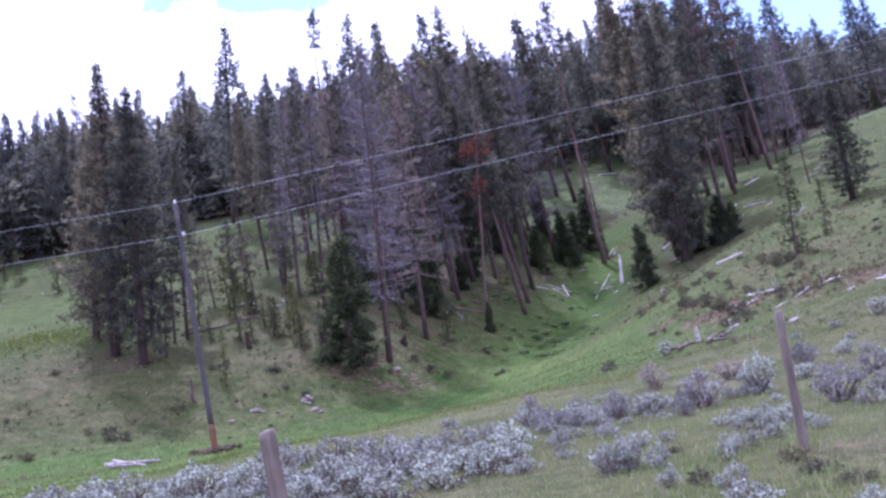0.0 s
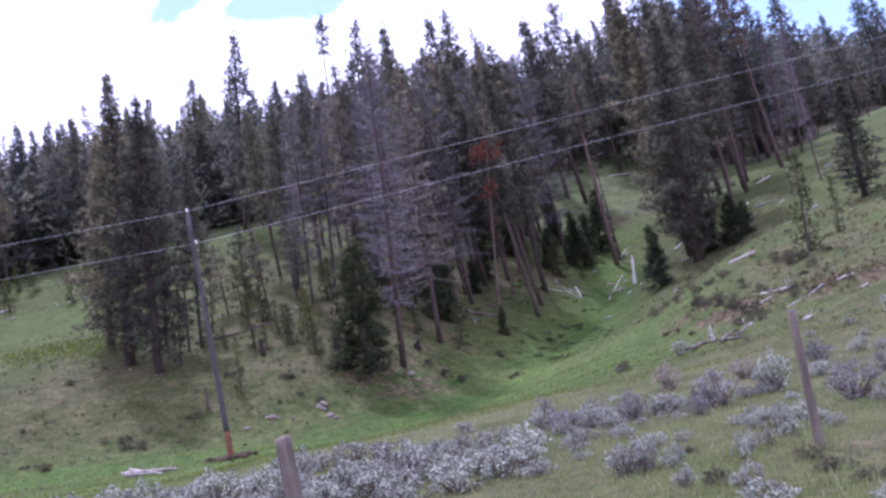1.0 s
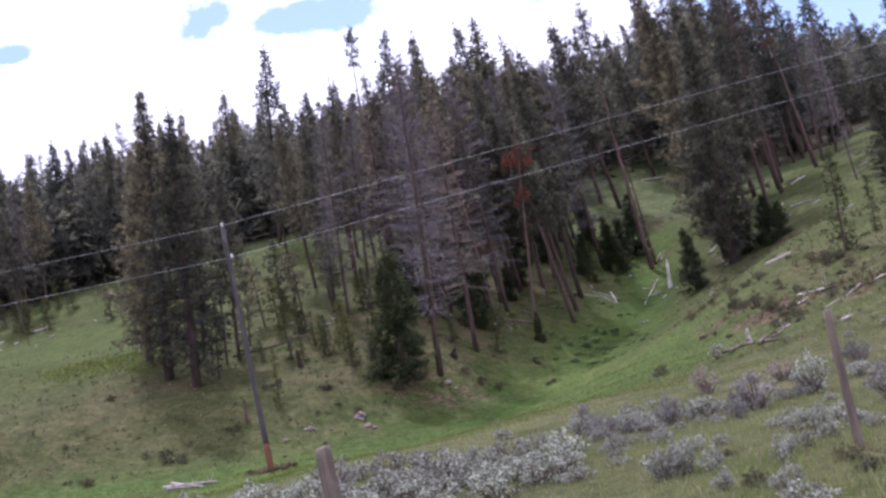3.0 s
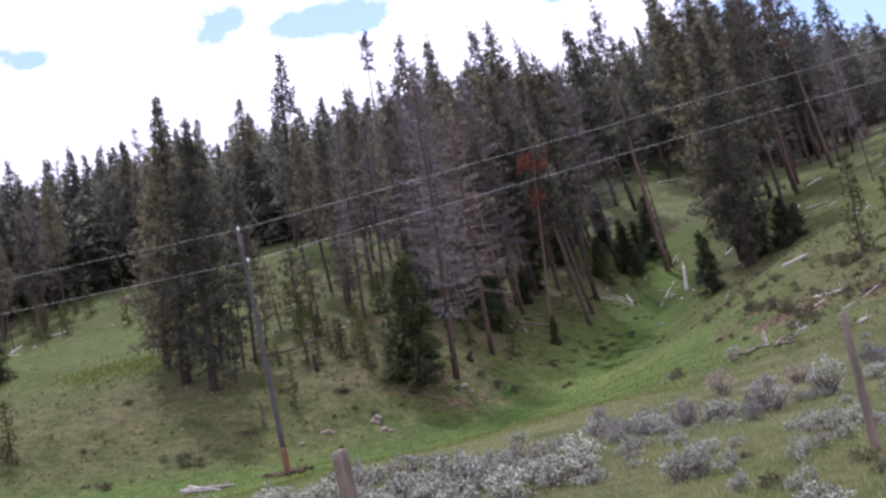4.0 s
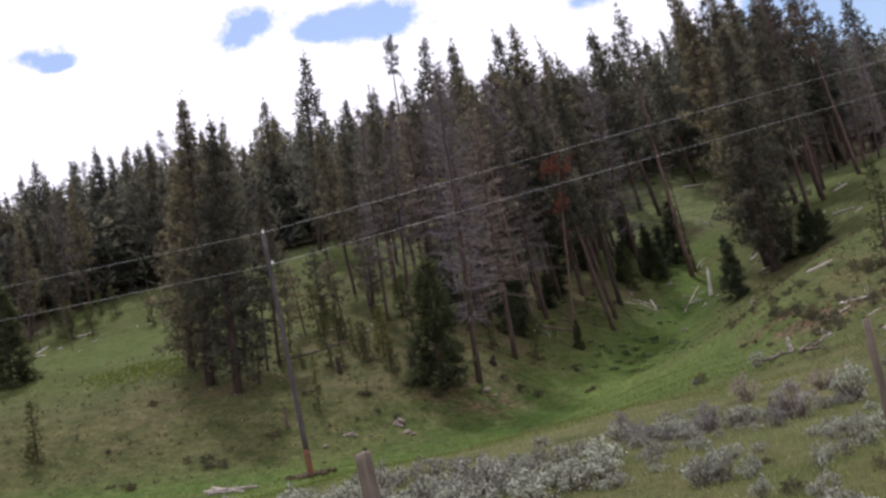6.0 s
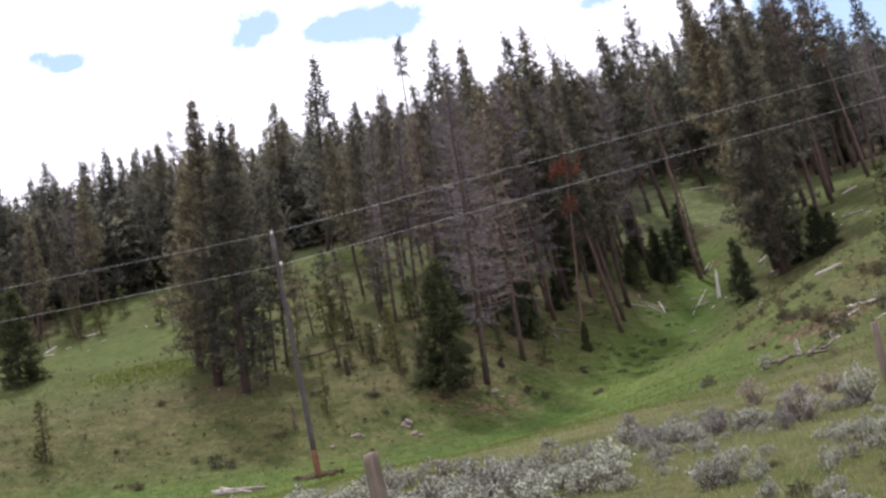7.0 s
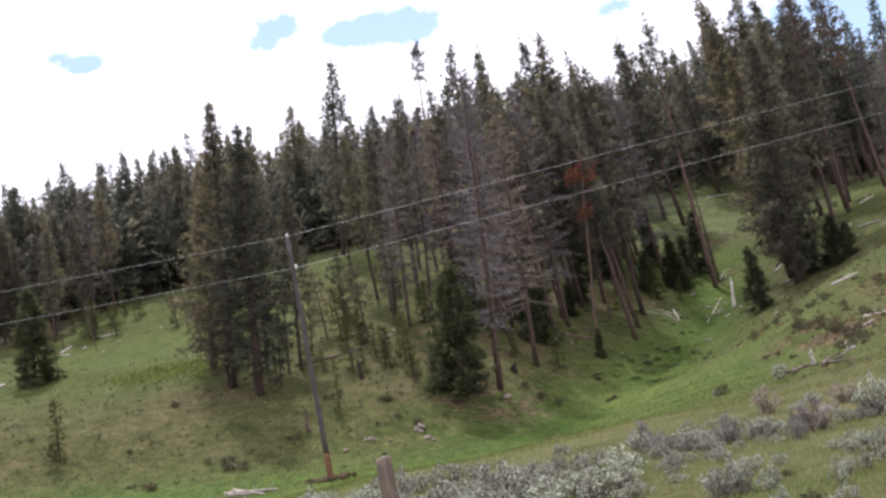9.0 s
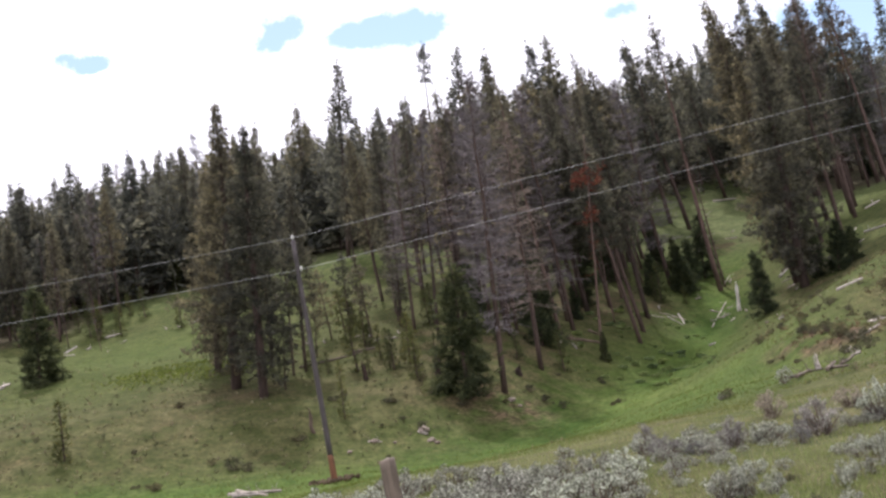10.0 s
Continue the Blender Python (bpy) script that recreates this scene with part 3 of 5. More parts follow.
def snag_meshes(seed, H=11.0, stubs=26, bark=RED_BARK, needles=None, share=0.0):
    """A bare standing trunk with short broken boughs."""
    rng = np.random.RandomState(seed)
    path = trunk_path(H, rng, 0.012, 11)
    wood = Soup()
    wood.tube(path, 0.0068 * H * (1 - 0.85 * path[:, 2].clip(0) / H), 8, 0.1, rng)
    crown = Soup()
    z = H * rng.uniform(0.25, 0.99, stubs)
    for p, a in zip(on_path(path, z), rng.uniform(0, 2 * np.pi, stubs)):
        l = rng.uniform(0.25, 1.0) * (0.35 + 0.8 * p[2] / H)
        w = np.array([np.cos(a), np.sin(a), rng.uniform(-0.3, 0.5)])
        crown.tube([p, p + w * l * 0.5, p + w * l + [0, 0, 0.1]], [0.022, 0.014, 0.004], 3, cap=False)
        crown.blades(p + w * l * rng.uniform(0.3, 1, (4, 1)), w + rng.normal(size=(4, 3)) * 0.7, rng.uniform(0.15, 0.4, 4), np.full(4, 0.02), rng)
    if needles is not None:
        zz = H * np.concatenate([rng.normal(0.8, 0.025, 52), rng.normal(0.64, 0.02, 23)])
        aa, ll = rng.uniform(0, 2 * np.pi, 75), np.concatenate([rng.uniform(0.1, 0.8, 52), rng.uniform(0.05, 0.35, 23)])
        w = np.column_stack([np.cos(aa), np.sin(aa), rng.uniform(-0.3, 0.4, 75)])
        crown.tufts(on_path(path, zz) + w * ll[:, None], w, 0.3, 9, 0.022, 0.6, rng, plain=True)
    return wood.mesh("trunk", bark, True), crown.mesh("branches" if needles is None else "crown", needles or GREY_TWIG)


def plant_tree(name, meshes, label, category, group, second="crown"):
    """A thing at the origin with its trunk and crown; set down by stand()."""
    ob = tagged(new(name), label, category, group)
    part("trunk", meshes[0], ob)
    part(second, meshes[1], ob)
    if len(meshes) > 2:
        part("needles", meshes[2], ob, "last green needles")
    return ob


class Grove:
    """Sets down a kind of plant: the first time the model itself, then copies of it. Its models take turns."""

    def __init__(self, models, nominal, sink=0.05):
        self.models, self.nominal, self.sink, self.used, self.k = models, nominal, sink, set(), 0

    def stand(self, x, y, H, lean=0.0, which=None, wide=1.0, rng=random.Random(4)):
        i = self.k % len(self.models) if which is None else which
        self.k += 1
        s = H / self.nominal
        m = pose(x, y, height(x, y) - self.sink, rng.uniform(-2, 2), lean, 0) @ pose(0, 0, 0, 0, 0, rng.uniform(0, 360))
        m = m @ Matrix.Diagonal((s * wide, s * wide, s, 1))
        if i in self.used:
            made = copy_thing(self.models[i], m)
            made.matrix_basis = m
            return made
        self.used.add(i)
        self.models[i].matrix_basis = m
        return self.models[i]

    def drop_unused(self):
        for i, ob in enumerate(self.models):
            if i not in self.used:
                for o in (*ob.children_recursive, ob):
                    bpy.data.objects.remove(o)


def copy_plain(ob, m):
    made = copy_thing(ob, Matrix.Identity(4))
    made.matrix_basis = m
    return made


# trees that can be told apart: x, y, height, lean to the right in degrees, which model, how wide
PINES = [
    (-11.2, 50.2, 12.2, 4.9, 0, 0.95), (-9.7, 48.1, 11.0, 4.9, 1, 0.95), (-12.6, 53.5, 9.6, 5, 1, 0.9), (-10.2, 53.4, 9.8, 6, 2, 1.0), (-8.6, 52.4, 8.4, 5, 2, 0.85),
    (15.3, 61.3, 12.8, 0.5, 0, 1.0), (15.7, 64.3, 12.4, -3.4, 1, 0.9), (19.1, 79.2, 16.3, -5.7, 2, 1.05),
    (21.5, 54.1, 5.3, -2.2, 0, 1.55), (8.4, 78.5, 12.5, -4, 2, 0.9), (15.5, 92.4, 15.0, -7.5, 3, 1.05), (11.4, 82.8, 14.0, -8.5, 4, 1.0),
    (-5.2, 63.8, 10.3, 3, 2, 0.8), (-3.8, 65.9, 11.2, 4, 3, 0.8), (1.2, 62.5, 13.2, 3, 3, 0.8), (-1.6, 61.0, 11.6, 3, 4, 0.85),
]
SCRUB_PINES = [
    (-9.0, 49.1, 3.0, 7.5, 0, 0.9), (-8.0, 57.9, 3.4, -2.8, 1, 1.0), (-6.0, 57.0, 3.9, -2.4, 2, 1.0), (-9.0, 51.6, 5.0, 5, 1, 0.9), (-17.4, 69.3, 2.0, 0, 0, 1.0),
    (-7.2, 59.0, 3.8, 3, 0, 0.9), (-4.6, 58.6, 4.2, 4, 1, 0.8), (-8.4, 55.0, 3.2, 6, 2, 0.9), (-5.0, 61.5, 4.8, 2, 2, 0.8),
]
BARE_PINES = [
    (13.5, 74.0, 17.1, -2.9, 0, 0.85), (11.2, 82.4, 15.6, -11.0, 1, 0.9), (22.3, 74.1, 13.8, -4.2, 2, 1.0), (25.3, 75.7, 13.6, -6.8, 2, 1.0), (2.8, 59.2, 13.0, -3.5, 1, 0.8), (9.8, 80.0, 13.5, -7.0, 1, 0.8),
]
SKYLINE = [
    (-30.7, 89.9, 10.7, 4), (-28.8, 93.7, 10.1, 4), (-26.6, 91.2, 10.7, 5), (-25.3, 94.7, 10.4, 6), (-16.9, 90.4, 10.4, 8), (-13.4, 91, 11.1, 6),
    (-9.4, 83.5, 13.4, 7), (-7.7, 95.7, 10.2, 7), (-5.3, 89.8, 10.6, 8), (-0.8, 86, 13.7, 6), (0.8, 84, 13.3, 7), (7.2, 87.9, 15.2, -5),
    (8.1, 85.8, 15.8, -4), (14.6, 95.2, 14.3, -4), (20.6, 102.3, 12.6, -7), (23.5, 101.8, 16.6, -5), (25.1, 97.4, 16.4, -3), (25.4, 93.1, 15.3, -4),
    (26.9, 88.6, 15, -5), (28, 86.1, 13.7, -5), (31.3, 91.3, 11.3, -5), (31.9, 86.9, 11.9, -4), (38, 92.9, 8.2, -10), (38.7, 88.4, 9.1, -8),
    (40.5, 89.8, 8.6, -9), (-34.9, 91.6, 9.2, 1), (-37.1, 92.8, 9.3, 1), (22.5, 105.9, 10, -4), (21.5, 108.1, 8.4, -6),
]
DEAD = [
    (-0.3, 48.8, 13.0, 3.7, 0, 1.0), (0.4, 56.3, 11.9, 1.2, 2, 1.0), (-1.6, 58.5, 9.8, 2, 1, 1.0), (2.9, 63.9, 12.1, 3, 2, 1.0), (-2.9, 56.8, 10.0, 5.4, 2, 0.8), (-4.0, 57.4, 10.4, 4.1, 1, 0.8),
    (1.4, 52.5, 11.0, 2, 1, 1.1), (3.4, 61.9, 8.6, -2, 3, 1.0), (-4.8, 59.8, 6.4, 6, 3, 0.9), (26.4, 77.5, 10.1, 0, 3, 1.0), (28.3, 80.1, 9.1, 2, 0, 0.9), (20.8, 83.5, 15.1, -3, 1, 0.9),
    (23.8, 78.5, 13.9, -5, 3, 1.0), (23.5, 64.5, 8.4, -4.1, 3, 0.6),
]
SNAGS = [
    (13.9, 74.7, 9.5, -4.5), (21.3, 106.6, 7.8, -3.7), (19.4, 105.0, 9.5, 0), (25.6, 74.2, 2.5, -9), (7.7, 73.6, 7.1, -3), (9.0, 74.2, 8.4, -6), (7.0, 68.6, 8.6, -3), (5.9, 63.7, 7.7, 0), (8.4, 71.0, 7.8, -5), (10.0, 78.0, 9.0, -8),
    (-22.7, 68.9, 4.4, -5), (-25.5, 71.6, 6.7, -3), (-27.4, 75.2, 6.6, -3), (-25.8, 89.5, 5.3, 1), (-24.6, 87.8, 4.7, 1), (3.6, 66.0, 9.0, -4), (4.8, 69.5, 9.6, -2),
]
RED_TREE = (4.5, 57.8, 10.5, 6.3)
LONE = (-2.7, 84, 14.3, 4)
SPRUCES = [
    (-1.7, 48.1, 5.0, 3, 1.15), (7.1, 74.3, 3.5, 4, 1.2), (9.1, 71.4, 2.4, 4, 1.0), (11.0, 73.3, 3.3, 1.2, 0.85), (13.4, 77.9, 4.0, 3.7, 1.1), (5.6, 72.4, 2.6, 3.6, 1.1), (-15.8, 42.2, 2.1, 1.8, 1.0), (12.9, 60.2, 3.1, -0.3, 1.0),
    (17.2, 61.6, 2.5, 7, 1.2), (18.1, 62.0, 1.8, 5, 1.3), (-21.9, 56.9, 4.6, 3.3, 1.1), (4.5, 56.6, 1.4, 3, 0.9), (12.2, 76.4, 2.7, 4, 1.0), (3.9, 62.6, 1.7, 1, 1.0), (16.4, 62.6, 2.2, 3, 1.2), (4.9, 66.8, 2.4, 2, 0.9),
]
SAPLINGS = [
    (14.6, 42.8, 3.5, 3), (17.0, 45.9, 2.1, 0), (-6.3, 45.3, 2.1, 3), (-4.7, 51.2, 1.7, 1), (-3.7, 49.5, 1.9, 3), (-2.9, 50.5, 1.6, 4),
    (-5.4, 53.3, 1.5, 2), (2.4, 53.5, 1.8, -1), (-18.7, 72, 2.1, 0), (-26.4, 76.5, 1.7, -3), (-24.8, 73.7, 1.8, -2), (-24, 79.8, 1.5, -2),
    (-8.3, 52.7, 2, 4), (-4.2, 54.7, 1.5, 4),
]
PALE_LOGS = [
    (11.13, 65.6, 13.2, 71.4, 0.08), (13.85, 74.83, 14.79, 77.09, 0.08), (14.33, 75.25, 15.07, 77.29, 0.06), (9.08, 66.79, 9.7, 66.04, 0.07),
    (9.83, 67.94, 9.82, 66.23, 0.1), (12.46, 45.48, 13.44, 45.35, 0.13), (19.22, 100.78, 21.21, 101.2, 0.16), (22.35, 106.58, 23.22, 108.03, 0.12),
    (15.84, 68.54, 17.63, 70.37, 0.14), (23.28, 75.13, 24.25, 75.13, 0.13), (20.73, 67.85, 21.52, 66.5, 0.14), (10.01, 60.93, 10.4, 61.32, 0.1),
    (20.45, 59.69, 21.22, 59.48, 0.12), (9.21, 28.34, 9.57, 28.91, 0.1), (-18.25, 72.6, -16.9, 74.7, 0.12), (-25.12, 69.82, -24.95, 71.36, 0.14),
    (-23.71, 72.94, -22.93, 73.92, 0.15), (-23.92, 57.14, -23.95, 58.27, 0.2), (12.41, 55.53, 12.71, 55.36, 0.1),
]
BROWN_LOGS = [
    (1.72, 59.33, 2.39, 59.05, 0.16), (3.05, 58.62, 4.59, 59.17, 0.2), (4.29, 60.8, 4.68, 60.37, 0.15), (-8.93, 52.95, -6.3, 54.75, 0.1),
    (3.44, 77.32, 5.75, 83.1, 0.2), (-6.78, 54.93, -5.77, 55.15, 0.15), (6.78, 30.56, 7.03, 30.5, 0.1), (6.82, 29.88, 7.52, 31.36, 0.09),
    (7.46, 31.74, 7.63, 30.51, 0.08), (7.48, 29.52, 8.24, 31.54, 0.1), (7.82, 30.25, 7.97, 29.44, 0.09), (7.97, 30.06, 8.75, 31.71, 0.08),
    (-8.79, 35.89, -7.2, 35.83, 0.12), (-8.4, 34.7, -7.68, 34.92, 0.1), (-8.75, 36.83, -7.51, 35.31, 0.1),
]
ROCKS = [
    (-5.18, 43.74, 0.35), (-0.09, 48.2, 0.4), (-3.18, 44.09, 0.4), (-2.98, 43.9, 0.3), (-3.43, 44.77, 0.5), (12.13, 56.77, 0.3), (0.19, 47.85, 0.25),
    (-9.76, 47.76, 0.15), (-19.23, 72.18, 0.1), (-5.97, 42.63, 0.25), (-4.46, 43.72, 0.2),
]
STUMPS = [
    (-2.8, 50.0, 0.17, 0.62), (0.4, 50.6, 0.14, 0.26), (-7.35, 43.99, 0.07, 0.65), (-5.82, 49.96, 0.1, 0.6), (12.97, 66.96, 0.09, 1.35),
    (7.84, 31.69, 0.045, 0.2), (-13.04, 73.55, 0.06, 1.3), (7.75, 31.61, 0.04, 0.14),
]
BUSHES = [
    (13.56, 43.01, 0.55), (13.51, 41.77, 0.5), (13.96, 41.89, 0.5), (11.74, 43.91, 0.4), (9.89, 40.77, 0.35), (10.1, 40.1, 0.35), (9.67, 38.97, 0.3),
    (9.94, 38.28, 0.4), (9.82, 36.61, 0.45), (9.93, 35.23, 0.5), (9.72, 33.47, 0.4), (9.71, 41.22, 0.3), (9.35, 34.14, 0.4), (-9.62, 40.68, 0.5),
    (-11.78, 38.54, 0.4), (-7.75, 43.31, 0.4), (-9.12, 40.54, 0.35), (-12.94, 47.16, 0.4), (11.47, 37.75, 0.3), (10.98, 34.23, 0.35),
    (1.12, 48.84, 0.4), (-1.94, 47.11, 0.35), (5.34, 31.35, 0.3), (-4.47, 46.84, 0.3), (-6.82, 46.96, 0.35), (2.08, 9.32, 0.16), (2.36, 11.25, 0.14),
    (2.98, 9.81, 0.2), (3.23, 11.61, 0.14), (2.94, 9.09, 0.2), (2.93, 8.4, 0.18),
]
HERBS = [
    (5.13, 55.81, 0.4), (5.84, 57.25, 0.45), (5.92, 55.38, 0.4), (6.63, 57.52, 0.5), (7.17, 58.41, 0.5), (7.22, 57.25, 0.45), (5.69, 57.87, 0.4),
    (6.73, 58.82, 0.4), (7.41, 55.96, 0.35), (5.56, 53.76, 0.35), (6.37, 55.03, 0.4), (7.86, 59.99, 0.4), (4.78, 54.24, 0.3), (7.93, 55.89, 0.3),
]
SAGE_L = [
    (-0.64, 16.34, 0.46), (-0.16, 14.85, 0.44), (0.19, 14.9, 0.48), (0.53, 14.74, 0.46), (0.77, 13.93, 0.42), (0.91, 12.27, 0.45),
    (1.58, 16.17, 0.46), (1.86, 15.94, 0.44), (2.12, 15.61, 0.46), (2.11, 13.94, 0.36), (2.59, 15.69, 0.44), (1.73, 10.91, 0.42),
    (-1.66, 16.12, 0.46), (-1.35, 16.29, 0.46), (-1.01, 16.27, 0.5), (-0.43, 14.29, 0.42), (0.01, 13.05, 0.4), (0.47, 12.64, 0.45),
    (1.04, 15.97, 0.3), (0.62, 18.99, 0.3),
]
# x, y, how wide, how high, and whether it is half dead
SAGE_R = [
    (3.97, 19.5, 0.41, 0.43, 1), (3.04, 15.66, 0.41, 0.3, 0), (3.73, 15.51, 0.55, 0.41, 1), (4.96, 18.6, 0.42, 0.31, 1), (4.67, 16.14, 0.46, 0.47, 0),
    (2.08, 13.29, 0.29, 0.2, 0), (2.6, 15.53, 0.35, 0.34, 1), (2.34, 16.94, 0.4, 0.29, 0), (1.71, 15.3, 0.36, 0.3, 1), (1.72, 17.57, 0.29, 0.33, 1),
    (1.48, 12.66, 0.27, 0.18, 0), (1.66, 10.67, 0.24, 0.28, 0), (1.86, 10.74, 0.18, 0.26, 0), (2.06, 10.65, 0.21, 0.24, 0), (2.57, 10.33, 0.14, 0.23, 0),
    (3.27, 11.39, 0.18, 0.28, 0), (3.22, 12.75, 0.26, 0.14, 0), (2.22, 8.88, 0.22, 0.2, 0), (1.9, 9.56, 0.16, 0.21, 0), (3.66, 13.82, 0.16, 0.12, 0),
    (5.25, 31.72, 0.24, 0.18, 1), (6.56, 30.04, 0.36, 0.34, 0), (3.26, 14.74, 0.25, 0.18, 1), (4.71, 13.45, 0.5, 0.44, 1), (6.12, 18.51, 0.41, 0.31, 1),
    (5.57, 16.9, 0.39, 0.23, 0), (7.01, 19.26, 0.29, 0.25, 0), (6.06, 15.78, 0.37, 0.32, 1), (5.32, 13.71, 0.31, 0.25, 0), (7.29, 19, 0.25, 0.19, 0),
    (9, 24.93, 0.29, 0.15, 0), (10.04, 25.17, 0.45, 0.38, 0), (3.72, 12.3, 0.3, 0.19, 0), (2.12, 8.23, 0.36, 0.2, 0), (2.71, 7.58, 0.24, 0.14, 0),
    (3.27, 11.18, 0.19, 0.16, 0), (3.54, 12.66, 0.16, 0.14, 0), (2.72, 10.61, 0.14, 0.18, 0), (3.77, 11.44, 0.2, 0.17, 0), (8.36, 22.5, 0.22, 0.16, 0),
    (3.21, 12.13, 0.19, 0.12, 0), (8.1, 24.76, 0.24, 0.17, 0),
]

pines = Grove([plant_tree("pine_tree", pine_meshes(20 + i, 12, b, r, OLIVE_NEEDLE, taper=t, gap=g, sparse=sp, girth=0.018 if i < 2 else 0.0105), "tall dark green lodgepole pine standing on the hillside", "pine tree", "pines on the hill")
               for i, (b, r, t, g, sp) in enumerate(((0.07, 1.8, 0.7, 0.26, 0.0), (0.09, 1.75, 0.65, 0.26, 0.0), (0.3, 1.35, 0.7, 0.34, 0.05), (0.4, 1.3, 0.65, 0.34, 0.08), (0.5, 1.25, 0.65, 0.34, 0.05)))], 12)
scrub_pines = Grove([plant_tree("pine_tree", pine_meshes(30 + i, 5, 0.28, 0.75, OLIVE_NEEDLE, taper=0.4, gap=0.42, sparse=0.35, ragged=0.5, girth=0.011), "small crooked pine with sparse tufted boughs", "pine tree", "pines on the hill")
                     for i in range(3)], 5)
far_pines = Grove([plant_tree("pine_tree", pine_meshes(40 + i, 12, b, r, NEEDLE, taper=t, gap=0.44, per=5.6, blades=6, tuft=0.38, wide=0.042, ragged=0.35), "slender dark pine in the dense forest on the ridge", "pine tree", "forest trees")
                   for i, (b, r, t) in enumerate(((0.2, 1.55, 0.75), (0.3, 1.35, 0.7), (0.36, 1.45, 0.8), (0.24, 1.65, 0.85), (0.16, 1.55, 0.85), (0.42, 1.35, 0.7)))], 12)
dead_pines = Grove([plant_tree("dead_tree", dead_meshes(60 + i, 12, b, r, c, tufted=tf), "dead grey-brown pine with a bare twiggy crown", "dead tree", "dead pines")
                    for i, (b, r, c, tf) in enumerate(((0.2, 1.35, 230, 0.0), (0.24, 1.2, 180, 0.12), (0.3, 1.2, 170, 0.3), (0.22, 1.0, 180, 0.05)))], 12)
snags = Grove([plant_tree("snag", snag_meshes(80 + i, 11, n, b), "bare reddish standing dead trunk with broken branches", "dead tree", "snags", "branchwork")
               for i, (n, b) in enumerate(((30, RED_BARK), (22, RED_BARK), (34, BARK)))], 11)
bare_pines = Grove([plant_tree("pine_tree", pine_meshes(70 + i, 12, b, r, n, RED_BARK, taper=0.6, gap=0.42, sparse=sp, ragged=0.5, girth=0.0095), "tall leaning pine with a long bare trunk and a thin crown", "pine tree", "pines on the hill")
                    for i, (b, r, n, sp) in enumerate(((0.5, 1.25, OLIVE_NEEDLE, 0.15), (0.56, 1.1, OLIVE_NEEDLE, 0.4), (0.6, 0.8, DRY_NEEDLE, 0.3)))], 12)
spruces = Grove([plant_tree("spruce_tree", spruce_meshes(100 + i, 4, r, w), "small dense dark green spruce branched to the ground", "spruce tree", "young spruces")
                 for i, (r, w) in enumerate(((0.95, 24), (0.85, 22), (1.1, 22)))], 4)
saplings = Grove([plant_tree("sapling", spruce_meshes(120 + i, 2, r, 13, YOUNG, 0.16, 0.62), "thin young conifer sapling on the grassy slope", "sapling", "saplings")
                  for i, r in enumerate((0.4, 0.32, 0.46))], 2)

for kind, rows in ((pines, PINES), (scrub_pines, SCRUB_PINES), (bare_pines, BARE_PINES), (dead_pines, DEAD)):
    for x, y, H, lean, which, wide in rows:
        kind.stand(x, y, H, lean, which, wide)
for x, y, H, lean in SKYLINE:
    far_pines.stand(x, y, H * 1.02, lean)
for x, y, H, lean in SNAGS:
    snags.stand(x, y, H, lean, wide=1.1 if H > 8 else 0.8)
red_tree = plant_tree("dead_pine", snag_meshes(90, 11, 30, RED_BARK, RED_NEEDLE), "dead pine with rust-red needles and a reddish trunk", "dead tree", "snags")
x, y, H, lean = RED_TREE
red_tree.matrix_basis = pose(x, y, height(x, y) - 0.05, 0, lean, 0) @ Matrix.Scale(H / 11, 4)
lone_pine = plant_tree("pine_tree", pine_meshes(97, 12, 0.82, 0.55, per=10, gap=0.3), "thin tall pine, bare but for a small green top", "pine tree", "pines on the hill")
x, y, H, lean = LONE
lone_pine.matrix_basis = pose(x, y, height(x, y) - 0.05, 0, lean, 0) @ Matrix.Diagonal((0.8, 0.8, H / 12, 1))
for k, (x, y, H, lean, wide) in enumerate(SPRUCES):
    if k == 6:
        young_spruce = plant_tree("spruce_tree", spruce_meshes(131, H, 0.22 * H, 12, YOUNG, 0.16, 0.8), "small pointed young spruce alone on the grass", "spruce tree", "young spruces")
        young_spruce.matrix_basis = pose(x, y, height(x, y) - 0.03, 0, lean, 0)
    else:
        spruces.stand(x, y, H, lean, wide=wide)
for k, (x, y, H, lean) in enumerate(SAPLINGS):
    saplings.stand(x, y, H, lean, wide=0.55 if k == 2 else 0.7 if k < 2 else 1.0)


# the ridge line of the wood: bearings and elevations in degrees
RIDGE_AZ = [-27, -21.6, -19, -16.5, -14, -12.7, -10.7, -8.9, -7, -4.5, -1, 1, 5, 7.6, 10, 12, 14.6, 16.5, 18, 20.5, 23, 28]
RIDGE_EL = [10.6, 11.0, 11.4, 11.6, 12.0, 12.4, 12.0, 11.8, 12.2, 12.0, 12.3, 12.6, 12.7, 12.0, 12.2, 13.0, 13.2, 12.5, 11.3, 10.3, 9.6, 9.2]


